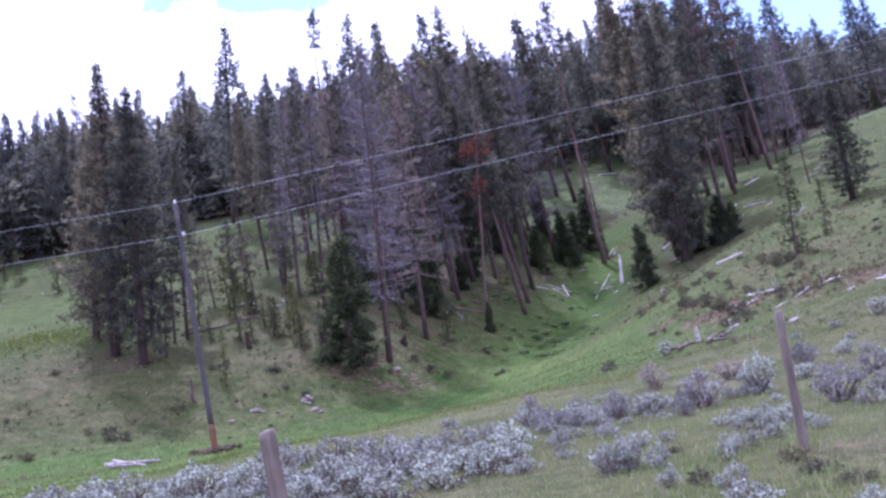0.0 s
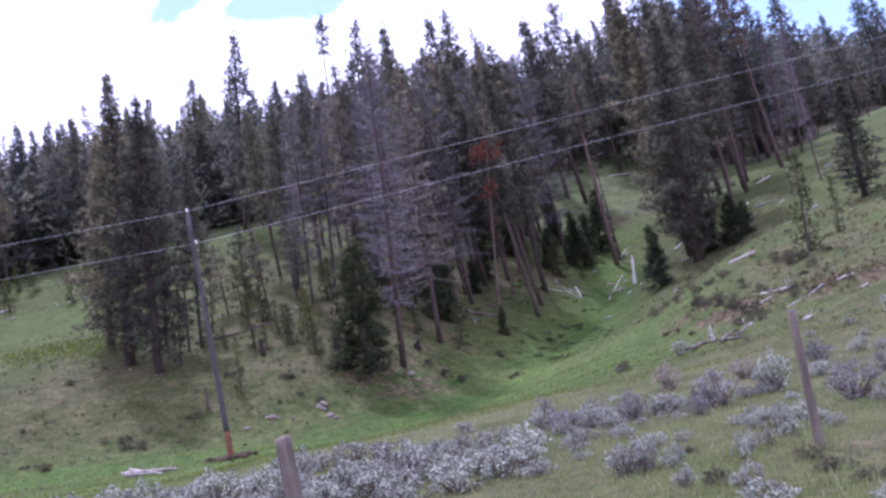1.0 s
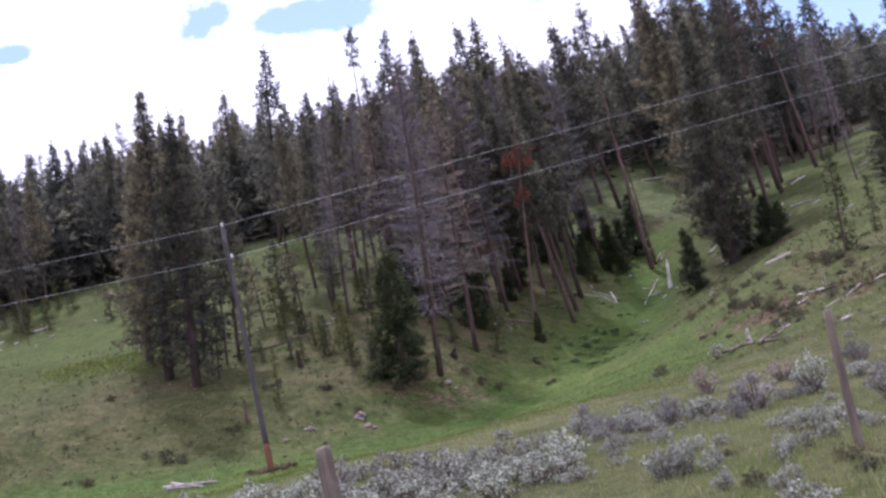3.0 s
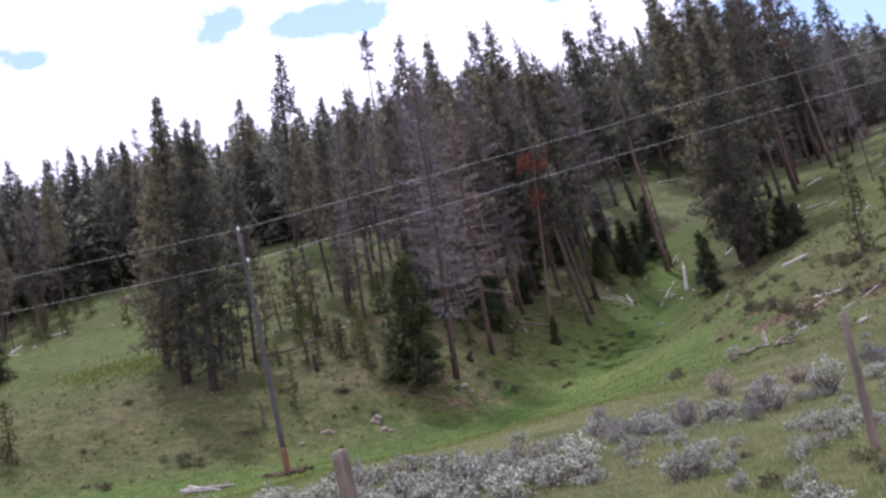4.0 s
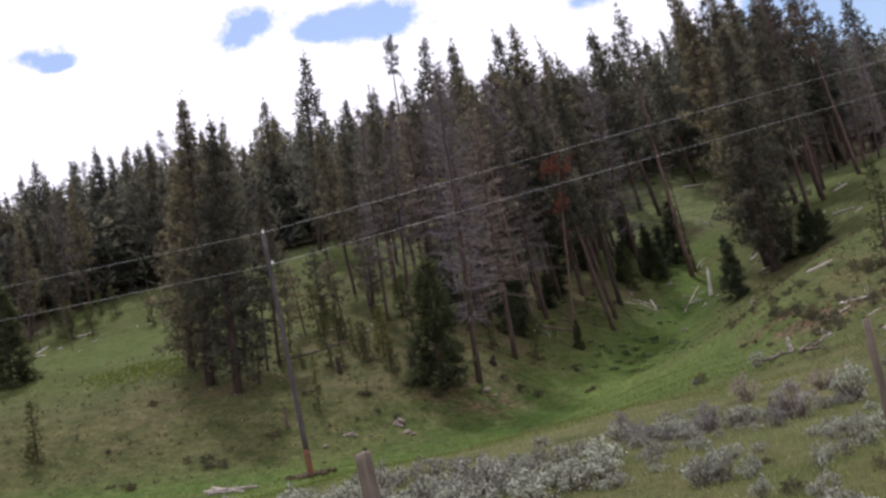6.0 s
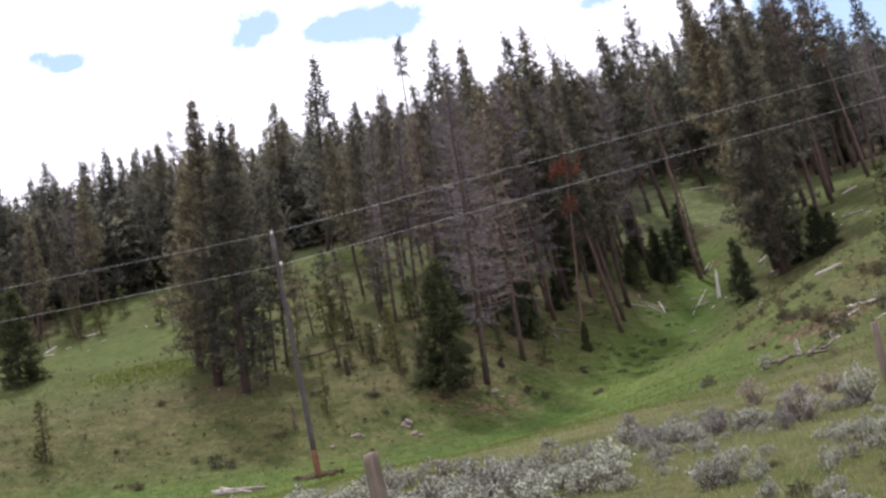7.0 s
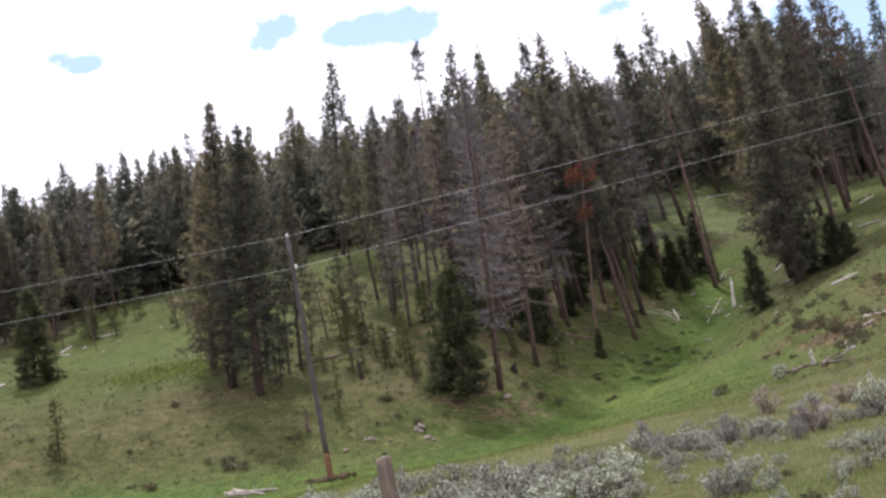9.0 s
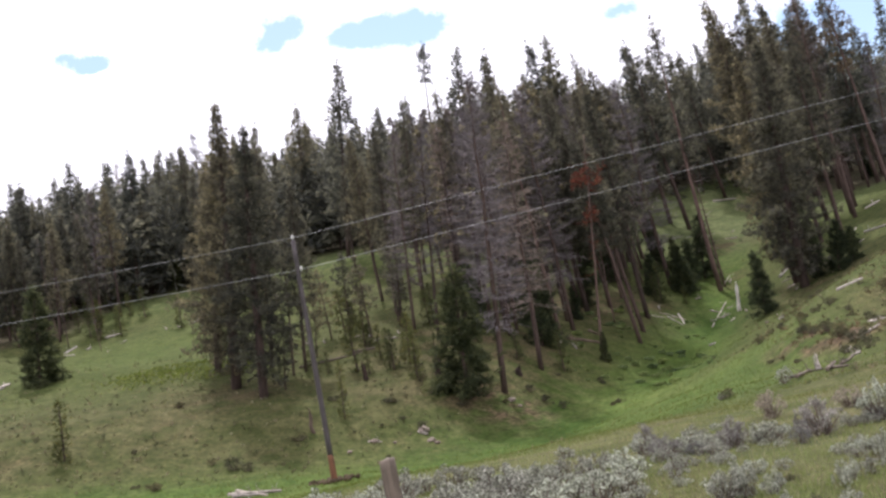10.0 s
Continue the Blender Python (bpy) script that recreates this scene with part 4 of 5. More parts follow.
def forest():
    """Fills the wood behind the clearings, row behind row; the tops keep under the ridge line of the taller trees."""
    rng = random.Random(12)
    az = -26.5
    def tree(a, d, drop, lean=(-3, 5), grey=0.1, front=False):
        top = float(np.interp(a, RIDGE_AZ, RIDGE_EL)) - drop - (rng.uniform(0.3, 2.4) if a > 16 else 0)
        grey = 0.6 if a > 16 else grey
        x, y = d * math.sin(radians(a)), d * math.cos(radians(a))
        H = EYE + d * math.tan(radians(top)) - height(x, y)
        if H > 3.5:
            kind = dead_pines if rng.random() < grey else pines if front else far_pines
            which = None if kind is not pines else rng.choice((2, 2, 3, 4))
            tilt = rng.uniform(*lean) - 7 * min(1, max(0, (a - 1) / 4))
            x -= H * math.sin(radians(tilt)) * 0.8 if a > 1 else 0
            kind.stand(x, y, min(H, 18), tilt, which, rng.uniform(0.85, 1.1), rng)

    while az < 27.5:
        for row in range(3 if az < -6 else 2):
            a = az + rng.uniform(-0.4, 0.4)
            tree(a, float(np.interp(a, WOOD_AZ, WOOD_EDGE)) + row * 8 + rng.uniform(0, 8), rng.uniform(-0.4, 1.2) + (1.0 if row == 0 else 0))
        az += 0.5 if az < -8 else 0.62
    # the stands that come down between the clearings: bearings, distances, how many, how far under the ridge line, share of grey
    for a0, a1, d0, d1, n, deep, grey in ((-26, -17, 78, 90, 16, 2.5, 0.1), (-6.4, -1.5, 66, 82, 9, 2.5, 0.25), (-2.0, 3.6, 56, 78, 17, 3.0, 0.6), (3.4, 7.6, 72, 88, 12, 2.0, 0.15), (2.5, 6.5, 60, 69, 7, 3.0, 0.1),
                                          (12.6, 16.0, 68, 84, 8, 3.0, 0.1), (17.5, 25.0, 84, 94, 6, 3.0, 0.7), (16.2, 25.0, 90, 100, 10, 3.5, 0.2)):
        for k in range(n):
            tree(a0 + (a1 - a0) * (k + rng.random()) / n, rng.uniform(d0, d1), rng.uniform(0.2, deep), grey=grey, front=True)


forest()


def far_woods():
    """The unbroken wood that closes the ridge behind the trees that can be told apart."""
    rng = np.random.RandomState(31)
    s = Soup()
    for a in np.arange(-29, 30, 0.13):
        a, d = radians(a + rng.uniform(-0.1, 0.1)), float(np.interp(math.degrees(a), WOOD_AZ, WOOD_EDGE)) + rng.uniform(12, 52)
        x, y = d * math.sin(a), d * math.cos(a)
        z, H = height(x, y), rng.uniform(0.74, 0.95) * (EYE + d * math.tan(radians(float(np.interp(math.degrees(a), RIDGE_AZ, RIDGE_EL)))) - height(x, y))
        rel = np.concatenate([rng.uniform(0.05, 1.0, 64) ** 0.85, rng.uniform(0.02, 0.5, 30)])
        b, r = rng.uniform(0, 2 * np.pi, 94), 1.9 * (1 - rel) ** 0.8 * np.sqrt(rng.uniform(0.1, 1, 94))
        p = np.column_stack([x + np.cos(b) * r, y + np.sin(b) * r, z + H * rel])
        w = np.column_stack([np.cos(b), np.sin(b), np.full(94, 0.4)])
        s.tufts(p, w, 0.95 * (0.35 + 0.65 * np.minimum(1, 2.2 * (1 - rel))), 6, 0.1, 0.55, rng, plain=True)
    tagged(new("far_woods", s.mesh("far_woods", NEEDLE)), "unbroken dark conifer wood closing the ridge", "woods", kind="stuff")


far_woods()


def understory():
    """Thin young trees that crowd between the trunks on the bank."""
    rng = random.Random(77)
    for a0, a1, d0, d1, n in ((-7, 1.5, 51, 62, 20), (-26, -16, 76, 90, 34), (-15, -9, 88, 96, 10), (8, 16, 103, 114, 8), (2, 9, 66, 78, 8), (-10, -6, 52, 60, 5)):
        for _ in range(n):
            a, d = radians(rng.uniform(a0, a1)), rng.uniform(d0, d1)
            saplings.stand(d * math.sin(a), d * math.cos(a), rng.uniform(0.9, 2.4), rng.uniform(-4, 5), rng=rng)
    for a0, a1, d0, d1, n in ((-2.0, 2.0, 56, 66, 7), (5, 10, 72, 82, 5), (17, 24, 94, 104, 7)):
        for _ in range(n):
            a, d = radians(rng.uniform(a0, a1)), rng.uniform(d0, d1)
            spruces.stand(d * math.sin(a), d * math.cos(a), rng.uniform(1.6, 4.0), rng.uniform(-3, 3), rng=rng)


understory()
for g in (pines, scrub_pines, bare_pines, far_pines, dead_pines, snags, spruces, saplings):
    g.drop_unused()


# ---- pole, wires and fence ----
def build_pole(x, y, H, lean, model=None):
    m = pose(x, y, height(x, y) - 0.1, 0, lean, 0)
    ob = tagged(new("utility_pole"), "tall dark wooden utility pole with an orange weathered foot", "utility pole", "power line")
    rng = np.random.RandomState(7)
    s = Soup()
    zz = np.linspace(0.85, H, 14)
    s.tube(np.column_stack([np.zeros((14, 2)), zz]), np.linspace(0.086, 0.064, 14), 14, 0.03, rng)
    part("shaft", s.mesh("shaft", POLE_WOOD, True), ob)
    s = Soup()
    zz = np.linspace(-0.2, 0.9, 7)
    s.tube(np.column_stack([np.zeros((7, 2)), zz]), np.linspace(0.1, 0.089, 7), 14, 0.05, rng)
    part("foot", s.mesh("foot", RUST_WOOD, True), ob, "orange stripped wood foot")
    for z, off in ((H - 0.02, 0.0), (H - 1.0, 0.1)):
        s = Soup()
        s.tube([(off, 0, z), (off, 0, z + 0.1)], [0.015, 0.015], 6)
        bracket = part("bracket", s.mesh("bracket", STEEL), ob, "galvanised steel pin")
        s = Soup()
        s.tube([(off, 0, z + 0.06), (off, 0, z + 0.1), (off, 0, z + 0.12), (off, 0, z + 0.16), (off, 0, z + 0.18)], [0.035, 0.05, 0.03, 0.04, 0.02], 10)
        part("insulator", s.mesh("insulator", PORCELAIN, True), bracket, "pale porcelain insulator")
    ob.matrix_basis = m
    return ob


POLE = (-5.7, 36.5, 6.3 - height(-5.7, 36.5))
pole = build_pole(*POLE, 0.0)
ends = []
for x, y, top in ((-48.0, 40.5, 7.5), (46.0, 43.0, 10.5)):
    z = height(x, y)
    other = copy_plain(pole, pose(x, y, z - 0.1, 0, 0, 0) @ Matrix.Diagonal((1, 1, (top - z) / POLE[2], 1)))
    ends.append((x, y, top))


def wire(drop):
    """A slack wire from pole to pole."""
    s = Soup()
    x0, y0, H = POLE
    top = height(x0, y0) - 0.1 + H
    mid = Vector((x0 + 0.1, y0, top + 0.08 - drop))
    for (x, y, t), sag in zip(ends, (0.2, 0.06)):
        far = Vector((x, y, t - drop))
        k = np.linspace(0, 1, 25)
        p = np.outer(1 - k, mid) + np.outer(k, far)
        p[:, 2] -= sag * 4 * k * (1 - k)
        s.tube(p, np.full(25, 0.0055), 5, cap=False)
    tagged(new("power_line", s.mesh("power_line", WIRE, True)), "thin slack bare overhead wire strung from the pole", "power line", "power line")


def build_mound(x, y, r, seed):
    """Bare clods heaped round the foot of the pole."""
    bm = bmesh.new()
    rng = random.Random(seed)
    for k in range(90):
        a, d, q = rng.uniform(0, 6.28), r * rng.uniform(0.15, 1), rng.uniform(0.02, 0.085)
        m = pose(math.cos(a) * d, math.sin(a) * d, 0.03, 0, 0, rng.uniform(0, 90)) @ Matrix.Diagonal((1.2, 1, 1.1, 1))
        made = bmesh.ops.create_icosphere(bm, subdivisions=2, radius=q, matrix=m)
        for v in made["verts"]:
            v.co += Vector((0, 0, 1)) * 0.03 * noise.noise(v.co * 9)
    me = bpy.data.meshes.new("dirt_mound")
    bm.to_mesh(me)
    bm.free()
    me.materials.append(DIRT)
    tagged(new("dirt_mound", me), "brown clods of earth round the foot of the pole", "dirt mound", kind="stuff").location = (x, y, height(x, y))


build_mound(POLE[0] - 0.05, POLE[1], 0.8, 3)
wire(0.0)
wire(1.0)


def build_post(x, y, H, r, lean, seed, tone):
    rng = np.random.RandomState(seed)
    s = Soup()
    zz = np.linspace(-0.25, H, 14)
    wob = np.cumsum(rng.normal(size=(14, 2)) * 0.004, axis=0)
    s.tube(np.column_stack([wob, zz]), r * np.linspace(1.12, 0.92, 14), 12, 0.06, rng)
    v = np.concatenate(s.v)
    high = v[:, 2] > H - 0.01
    v[high, 2] += (v[high, 0] * 0.1 + rng.uniform(-0.012, 0.012, high.sum()))
    s.v = [v]
    ob = tagged(new("fence_post", s.mesh("fence_post", tone, False)), "weathered grey wooden fence post set in the grass", "fence post", "fence posts")
    ob.matrix_basis = pose(x, y, height(x, y), 0, lean, 0)


build_post(-1.21, 10.9, 0.84, 0.078, -0.8, 3, POST_WOOD)
build_post(3.18, 10.2, 1.16, 0.037, 0.9, 5, POST_WOOD)


# ---- logs, stumps and stones ----
def build_log(x0, y0, x1, y1, r, wood, label, seed, lift=0.0):
    r *= 0.5
    rng = np.random.RandomState(seed)
    n = 9
    k = np.linspace(0, 1, n)
    x, y = x0 + (x1 - x0) * k, y0 + (y1 - y0) * k
    # a stiff log: it lies along the straight line over the ground below its two ends
    z0, z1 = height(x0, y0), height(x1, y1)
    z = z0 + (z1 - z0) * k + r * 0.55 + lift + rng.normal(size=n) * 0.005
    c = np.array([x[4], y[4], z[4]])
    pts = np.column_stack([x, y, z]) - c
    s = Soup()
    s.tube(pts, r * np.linspace(1.1, 0.62, n), 9, 0.1, rng)
    for _ in range(4):
        i = rng.randint(2, n - 1)
        w = rng.normal(size=3) + [0, 0, 0.6]
        w /= np.linalg.norm(w)
        s.tube([pts[i], pts[i] + w * (r + rng.uniform(0.1, 0.35))], [r * 0.22, r * 0.08], 5)
    ob = tagged(new("log", s.mesh("log", wood, False)), label, "log", "fallen logs")
    ob.location = c


for k, row in enumerate(PALE_LOGS):
    build_log(*row, PALE_WOOD, "bleached pale fallen log lying in the grass", 200 + k)
for k, row in enumerate(BROWN_LOGS):
    build_log(*row, BROWN_WOOD if k < 3 else GREY_WOOD if k > 11 else POST_WOOD, "rotting brown fallen log on the bank" if k < 3 else "grey fallen trunk lying on the bank" if k < 6 else "weathered grey log in a heap on the grass", 230 + k, 0.06 * (k % 2) if k > 5 else 0.0)


def branch_litter():
    """Broken bleached branches that lie about: a place, how far they are strewn, how many."""
    rng = random.Random(55)
    for x, y, ex, ey, n in ((12.6, 68.5, 1.2, 4.0, 12), (9.4, 66.8, 0.9, 1.2, 4), (10.4, 35.0, 1.6, 2.6, 9), (12.8, 32.4, 1.2, 1.0, 5), (17.0, 86.0, 3.0, 4.0, 7), (16.0, 66.0, 1.6, 4.0, 6),
                            (-4.5, 44.2, 2.5, 0.6, 2), (-22.5, 71.0, 3.5, 3.0, 6), (-6.5, 57.5, 3.0, 1.2, 7), (22.5, 68.0, 2.5, 4.0, 6), (2.5, 58.8, 1.5, 1.5, 4)):
        for k in range(n):
            px, py = x + rng.uniform(-ex, ex), y + rng.uniform(-ey, ey)
            a, l = rng.uniform(0, 2 * math.pi), rng.uniform(0.25, 0.8)
            build_log(px, py, px + l * math.cos(a), py + l * math.sin(a), rng.uniform(0.06, 0.11), rng.choice((PALE_WOOD, GREY_WOOD, GREY_WOOD)), "short bleached broken branch lying in the grass", 400 + rng.randrange(500))


branch_litter()


def build_stump(x, y, r, H, seed, wood, label):
    rng = np.random.RandomState(seed)
    s = Soup()
    zz = np.linspace(-0.15, H, 8)
    s.tube(np.column_stack([rng.normal(size=(8, 2)) * 0.015, zz]), r * np.linspace(1.25, 0.8, 8), 10, 0.12, rng)
    for _ in range(5):
        a = rng.uniform(0, 2 * np.pi)
        p = np.array([np.cos(a) * r * 0.5, np.sin(a) * r * 0.5, H - 0.05])
        s.tube([p, p + [0, 0, rng.uniform(0.05, 0.3)]], [r * 0.3, 0.01], 4)
    ob = tagged(new("stump", s.mesh("stump", wood, False)), label, "stump", "stumps")
    ob.matrix_basis = pose(x, y, height(x, y), 0, rng.uniform(-5, 5), 0)


for k, row in enumerate(STUMPS):
    wood, label = ((WHITE_WOOD, "broken bleached white standing stub") if k == 4 else (PALE_WOOD, "broken bleached standing stub") if k in (5, 6, 7) else (BROWN_WOOD, "short weathered brown wooden stake") if k == 2 else (CHAR, "charred black broken tree stump on the bank"))
    build_stump(*row, 260 + k, wood, label)


def build_rock(x, y, size, seed):
    size *= 0.5
    bm = bmesh.new()
    bmesh.ops.create_icosphere(bm, subdivisions=3, radius=size)
    off = Vector((seed * 3.1, seed * 1.7, 0))
    for v in bm.verts:
        d = v.co.normalized()
        v.co *= 0.75 + 0.45 * noise.noise(d * 1.3 + off) + 0.12 * noise.noise(d * 4 + off)
        v.co.z *= 0.62
    me = bpy.data.meshes.new("rock")
    bm.to_mesh(me)
    bm.free()
    me.materials.append(STONE)
    ob = tagged(new("rock", me), "pale rough stone half sunk in the grass", "rock", "rocks")
    ob.location = (x, y, height(x, y) + size * 0.12)


for k, row in enumerate(ROCKS):
    build_rock(*row, k + 1)


# ---- shrubs ----
def shrub_meshes(seed, stem_mat, leaf_mat, radius=0.5, tall=0.55, stems=16, leaves=230, size=0.075, width=0.013, lump=(0.07, 0.12)):
    """Stems and leaves of a low round shrub: leaf sprays crowd in uneven lumps at the ends of crooked stems."""
    rng = np.random.RandomState(seed)
    wood, leaf = Soup(), Soup()
    a = rng.uniform(0, 2 * np.pi, stems)
    out = radius * np.sqrt(rng.uniform(0.03, 1, stems))
    top = tall * (1 - 0.55 * (out / radius) ** 2) * rng.uniform(0.75, 1.15, stems)
    spots, dirs = [], []
    for aa, o, t in zip(a, out, top):
        tip = np.array([np.cos(aa) * o, np.sin(aa) * o, t])
        mid = tip * [0.55, 0.55, 0.5] + rng.normal(size=3) * 0.04
        wood.tube([(0, 0, -0.05), mid, tip], [0.02, 0.014, 0.005], 4, cap=False)
        k = leaves // stems
        q = rng.normal(size=(k, 3))
        q /= np.linalg.norm(q, axis=1, keepdims=True)
        p = tip + q * rng.uniform(*lump) * rng.uniform(0.5, 1.05, (k, 1)) * [1.1, 1.1, 0.9]
        p[:, 2] = np.maximum(p[:, 2], 0.03)
        spots.append(p)
        dirs.append(q * 0.7 + [0, 0, 0.8])
        # sprays lower on the stem close the shrub down to the grass
        low = k // 3
        spots.append(np.maximum(mid * [1.15, 1.15, rng.uniform(0.5, 1.0)] + rng.normal(size=(low, 3)) * lump[1] * 0.55, [-9, -9, 0.02]))
        dirs.append(rng.normal(size=(low, 3)) * 0.7 + [mid[0], mid[1], 0.6])
    leaf.tufts(np.concatenate(spots), np.concatenate(dirs), size, 5, width, 0.5, rng, plain=True)
    return wood.mesh("wood", stem_mat), leaf.mesh("foliage", leaf_mat)


def shrub(name, meshes, label, category, group):
    ob = tagged(new(name), label, category, group)
    part("wood", meshes[0], ob)
    part("foliage", meshes[1], ob)
    return ob


sages = Grove([shrub("sagebrush", shrub_meshes(300 + i, SAGE_STEM, SAGE, 0.5, t, 24, 640, 0.042, 0.0095, (0.06, 0.1)), "silvery grey-green sagebrush shrub in the grass", "sagebrush", "sagebrush")
               for i, t in enumerate((0.5, 0.6, 0.45, 0.55, 0.66))], 1.0, 0.03)
old_sages = Grove([shrub("sagebrush", shrub_meshes(310 + i, SAGE_STEM, OLD_SAGE, 0.5, t, 26, 520, 0.055, 0.0075, (0.06, 0.12)), "half dead grey-brown sagebrush with twiggy stems", "sagebrush", "sagebrush")
                   for i, t in enumerate((0.55, 0.6))], 1.0, 0.03)
bushes = Grove([shrub("low_bush", shrub_meshes(320 + i, SAGE_STEM, BUSH, 0.5, t, 14, 170, 0.1, 0.018, (0.1, 0.18)), "low dark brownish shrub on the dry slope", "shrub", "low shrubs")
                for i, t in enumerate((0.5, 0.65, 0.4))], 1.0, 0.03)
herbs = Grove([shrub("leafy_plant", shrub_meshes(340 + i, SAGE_STEM, HERB, 0.6, 0.3, 16, 170, 0.2, 0.06, (0.1, 0.22)), "broad-leaved green plant in the damp draw", "plant", "leafy plants")
               for i in range(2)], 1.0, 0.03)
for x, y, s in SAGE_L:
    sages.stand(x, y, s * 1.1)
for x, y, wide, high, old in SAGE_R:
    (old_sages if old else sages).stand(x, y, high / 0.55, wide=1.2 * wide / (high / 0.55))
for x, y, s in BUSHES:
    bushes.stand(x, y, s * 1.3)
for x, y, s in HERBS:
    herbs.stand(x, y, s * 0.9)


def sage_band():
    """The thick belt of sagebrush between the fence and the meadow, and single shrubs about it."""
    rng = random.Random(33)
    done = []
    def room(x, y, gap):
        return all((x - a) ** 2 + (y - b) ** 2 > gap * gap for a, b in done)
    tries = 0
    while len(done) < 84 and tries < 6000:
        tries += 1
        a = rng.uniform(-17, 5.0) if rng.random() < 0.25 else rng.uniform(-17, -1.5)
        lo = np.interp(a, [-17, -8, -3.5, 0, 4.5, 9.5], [12.2, 11.2, 10.9, 11.1, 11.6, 12.2])
        hi = np.interp(a, [-17, -8, -3.5, 0, 4.5, 9.5], [15.4, 14.8, 14.3, 13.8, 13.2, 13.4])
        if waves(np.array([d0 := rng.uniform(lo, hi)]) * math.sin(radians(a)), np.array([d0 * math.cos(radians(a))]), 2.2, 44)[0] < -0.5:
            continue
        d = d0
        x, y = d * math.sin(radians(a)), d * math.cos(radians(a))
        if room(x, y, 0.47):
            done.append((x, y))
            sages.stand(x, y, rng.choice((0.4, 0.48, 0.55, 0.6, 0.7)) * rng.uniform(0.9, 1.1), rng.uniform(-5, 5), rng=rng)


def sage_row():
    """Smaller shrubs that join the large ones along the edge of the meadow and straggle below it."""
    rng = random.Random(35)
    for _ in range(16):
        t = rng.random()
        x, y = 1.6 + 3.2 * t + rng.uniform(-0.25, 0.25), 15.6 + 1.2 * t + rng.uniform(-0.8, 0.5)
        rng.choice((sages, sages, old_sages)).stand(x, y, rng.uniform(0.24, 0.42), rng.uniform(-5, 5), rng=rng)
    for _ in range(34):
        a, d = radians(rng.uniform(6, 26)), rng.uniform(10, 21)
        sages.stand(d * math.sin(a), d * math.cos(a), rng.uniform(0.16, 0.34), rng.uniform(-6, 6), rng=rng)


sage_band()
sage_row()


# ---- grass ----
def grass(name, count, area, tall, width, label, seed, material, lean=0.35):
    """Single blades over the ground: area gives x and y for the generator."""
    rng = np.random.RandomState(seed)
    x, y = area(rng, count)
    lush, dry, soil_shade = plants(x, y)
    keep = rng.uniform(size=len(x)) > np.maximum(soil_shade * 0.8, shaded_litter(x, y) * 1.1)
    x, y, lush, dry = x[keep], y[keep], lush[keep], dry[keep]
    n = len(x)
    H = tall * rng.uniform(0.4, 1.15, n) * (0.65 + 0.35 * lush + 0.2 * waves(x, y, 3, 21))
    W = width * rng.uniform(0.7, 1.3, n)
    a = rng.uniform(0, 2 * np.pi, n)
    root = np.column_stack([x, y, ground(x, y) - 0.02])
    side = np.column_stack([np.cos(a), np.sin(a), np.zeros(n)]) * W[:, None] * 0.5
    bend = rng.normal(size=(n, 2)) * lean
    tip = root + np.column_stack([bend * H[:, None], H])
    mid = root + np.column_stack([bend * H[:, None] * 0.3, H * 0.6])
    v = np.stack([root - side, root + side, mid + side * 0.8, mid - side * 0.8, tip], 1).reshape(-1, 3)
    k = np.arange(n)[:, None] * 5
    f = np.concatenate([k + [0, 1, 2], k + [0, 2, 3], k + [3, 2, 4]])
    me = mesh(name, v, f, material, attributes={"dry": np.repeat(dry, 5)})
    tagged(new(name, me), label, "grass", kind="stuff")


def wedge(d0, d1, a0, a1, power=1.0):
    """Places spread over a stretch of the plan, thinner with distance."""
    def area(rng, count):
        d = d0 * (d1 / d0) ** (rng.uniform(0, 1, count) ** power)
        a = np.radians(rng.uniform(a0, a1, count))
        return d * np.sin(a), d * np.cos(a)
    return area


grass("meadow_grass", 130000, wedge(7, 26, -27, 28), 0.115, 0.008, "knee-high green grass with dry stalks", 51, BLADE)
grass("slope_grass", 85000, wedge(24, 60, -27, 28), 0.085, 0.02, "short green and straw-coloured grass on the slopes", 52, SHADED_BLADE)
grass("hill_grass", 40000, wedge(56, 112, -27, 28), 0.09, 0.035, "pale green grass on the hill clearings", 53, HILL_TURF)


def damp_plants():
    """Leafy weeds and young shrubs on the shaded side of the gully."""
    rng = random.Random(91)
    for a0, a1, d0, d1, n, kind in ((3.0, 9.5, 50, 68, 170, herbs), (0.5, 5, 48, 58, 14, bushes), (-7, 0, 45, 54, 26, bushes), (11.5, 20, 33, 50, 26, bushes), (13, 25, 37, 60, 44, bushes), (-24, -6, 40, 50, 16, bushes)):
        for _ in range(n):
            a, d = radians(rng.uniform(a0, a1)), rng.uniform(d0, d1)
            x, y = d * math.sin(a), d * math.cos(a)
            if kind is herbs and waves(np.array([x]), np.array([y]), 4.5, 93)[0] < 0.12:
                continue
            kind.stand(x, y, rng.choice((0.14, 0.2, 0.26, 0.38)) if kind is herbs else rng.choice((0.16, 0.22, 0.3, 0.42)), rng=rng)


damp_plants()


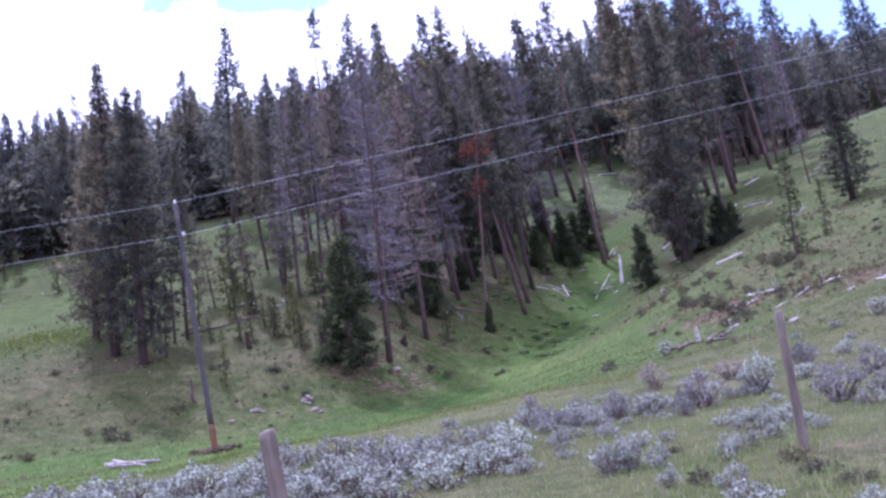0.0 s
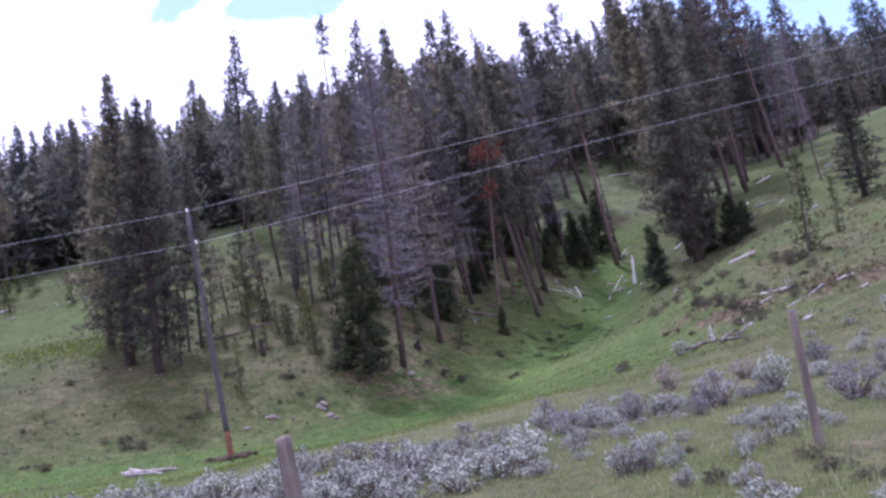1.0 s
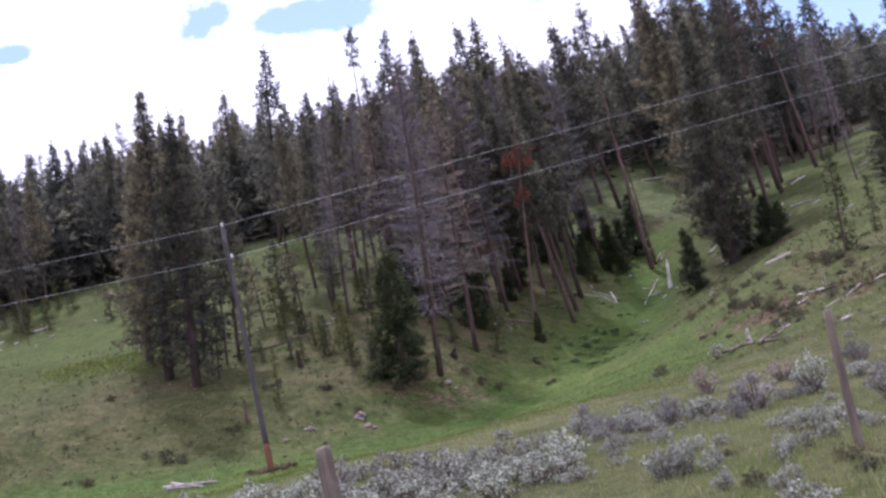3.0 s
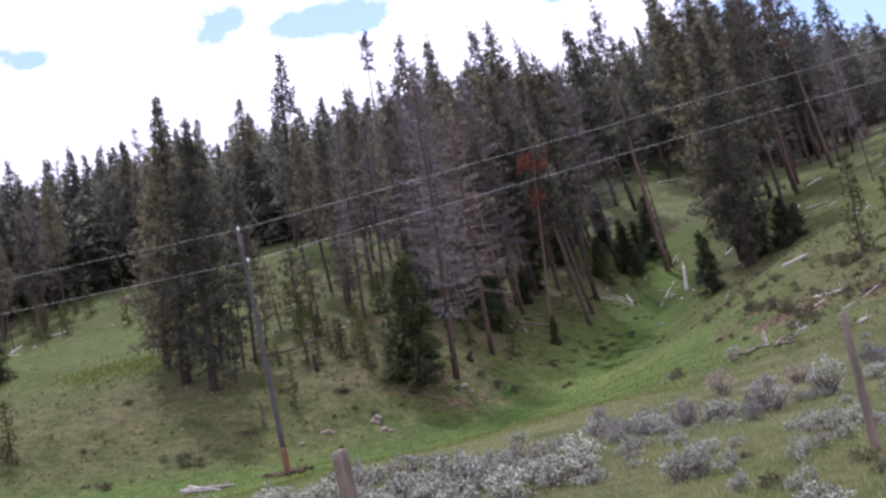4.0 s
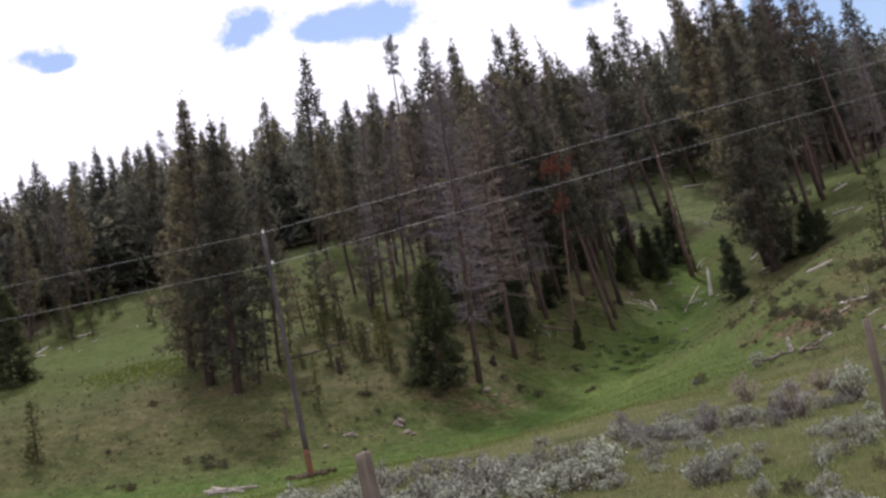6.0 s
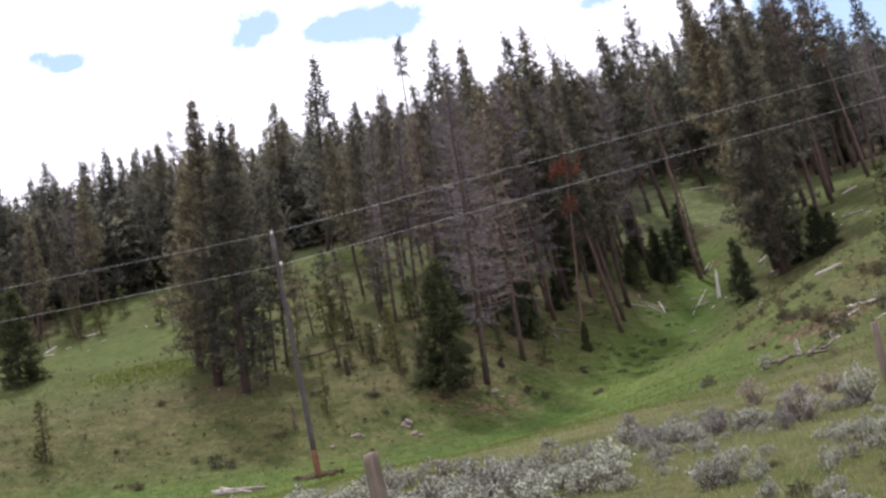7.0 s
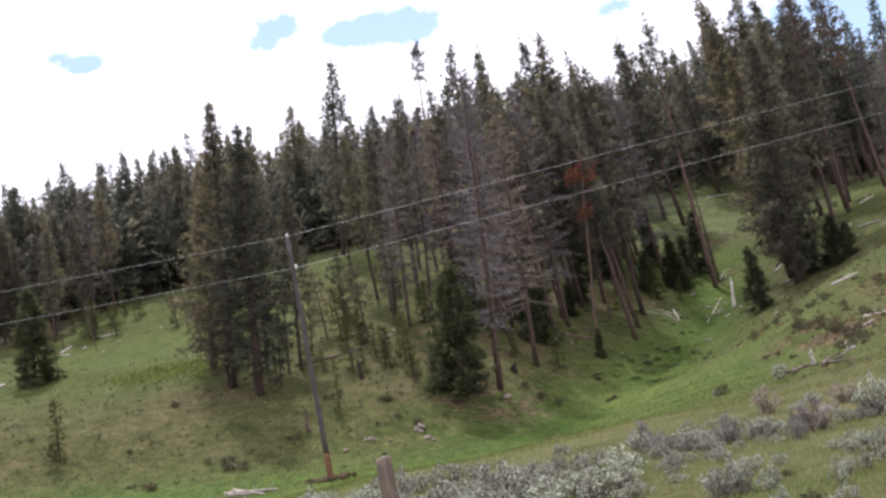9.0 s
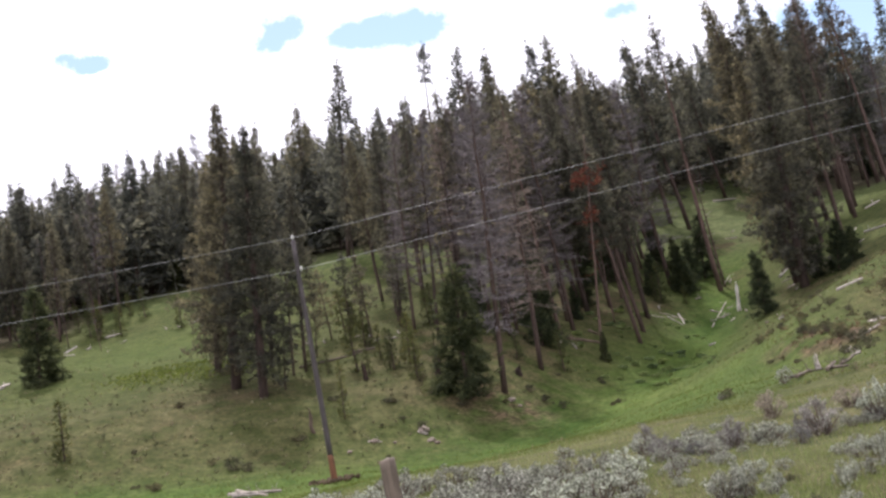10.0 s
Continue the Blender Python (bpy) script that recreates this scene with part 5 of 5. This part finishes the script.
def tussocks(name, count, area, size, material, label, seed, near=None):
    """Small tufts of coarse grass and weeds that speckle the slopes."""
    rng = np.random.RandomState(seed)
    x, y = area(rng, count)
    lush, dry, soil_shade = plants(x, y)
    keep = rng.uniform(size=count) > 1.5 * lush - 0.4 * dry + 0.25 * waves(x, y, 4, 71) + 0.7 * ((x > 1) & (x < scarp_line(y) - 0.8))
    if near is not None:
        keep &= rng.uniform(size=count) < near(x, y)
    x, y = x[keep], y[keep]
    s = Soup()
    s.tufts(np.column_stack([x, y, ground(x, y) - 0.01]), np.tile([0, 0, 1.0], (len(x), 1)), size * rng.choice((0.5, 0.7, 1.0, 1.5), len(x)), 7, 0.016, 0.7, rng, 0.2)
    tagged(new(name, s.mesh(name, material)), label, "grass", kind="stuff")


tussocks("dark_tussocks", 8000, wedge(28, 64, -27, 28), 0.125, BUSH, "dark coarse tufts of grass and weeds on the banks", 61)
tussocks("brown_weeds", 9000, wedge(31, 60, 11.5, 27), 0.14, WEED, "low brownish weeds over the steep side of the draw", 63,
         lambda x, y: np.exp(-((x - scarp_line(y) - 0.4) / 0.7) ** 2) + 0.3 * (x > scarp_line(y)) * (0.5 + 0.5 * waves(x, y, 4, 72)))
tussocks("pale_tussocks", 3600, wedge(28, 64, -27, 28), 0.085, PALE_TUFT, "dry straw-coloured tufts of grass on the banks", 62)


def flower_patch(rng, count):
    a, r = rng.uniform(0, 2 * np.pi, count), np.sqrt(rng.uniform(0, 1, count))
    return -14.2 + np.cos(a) * r * 3.6 + rng.normal(size=count) * 0.5, 54.4 + np.sin(a) * r * 2.0 + rng.normal(size=count) * 0.5


def yellow_patch():
    rng = np.random.RandomState(66)
    x, y = flower_patch(rng, 1100)
    s = Soup()
    s.tufts(np.column_stack([x, y, ground(x, y)]), np.tile([0, 0, 1.0], (len(x), 1)), 0.11, 7, 0.014, 0.8, rng, 0.3)
    tagged(new("yellow_flowers", s.mesh("yellow_flowers", YELLOW)), "patch of yellow-green flowering weeds in the meadow", "wildflowers", kind="stuff")


yellow_patch()


def stalks():
    """Pale dry stalks that stand out of the near grass."""
    rng = np.random.RandomState(88)
    x, y = wedge(7.5, 22, -27, 28)(rng, 1500)
    s = Soup()
    s.blades(np.column_stack([x, y, ground(x, y)]), np.column_stack([rng.normal(size=(len(x), 2)) * 0.25, np.ones(len(x))]), rng.uniform(0.16, 0.36, len(x)), np.full(len(x), 0.008), rng)
    tagged(new("dry_stalks", s.mesh("dry_stalks", PALE_TUFT)), "pale dry grass stalks standing in the green grass", "grass", kind="stuff")


stalks()
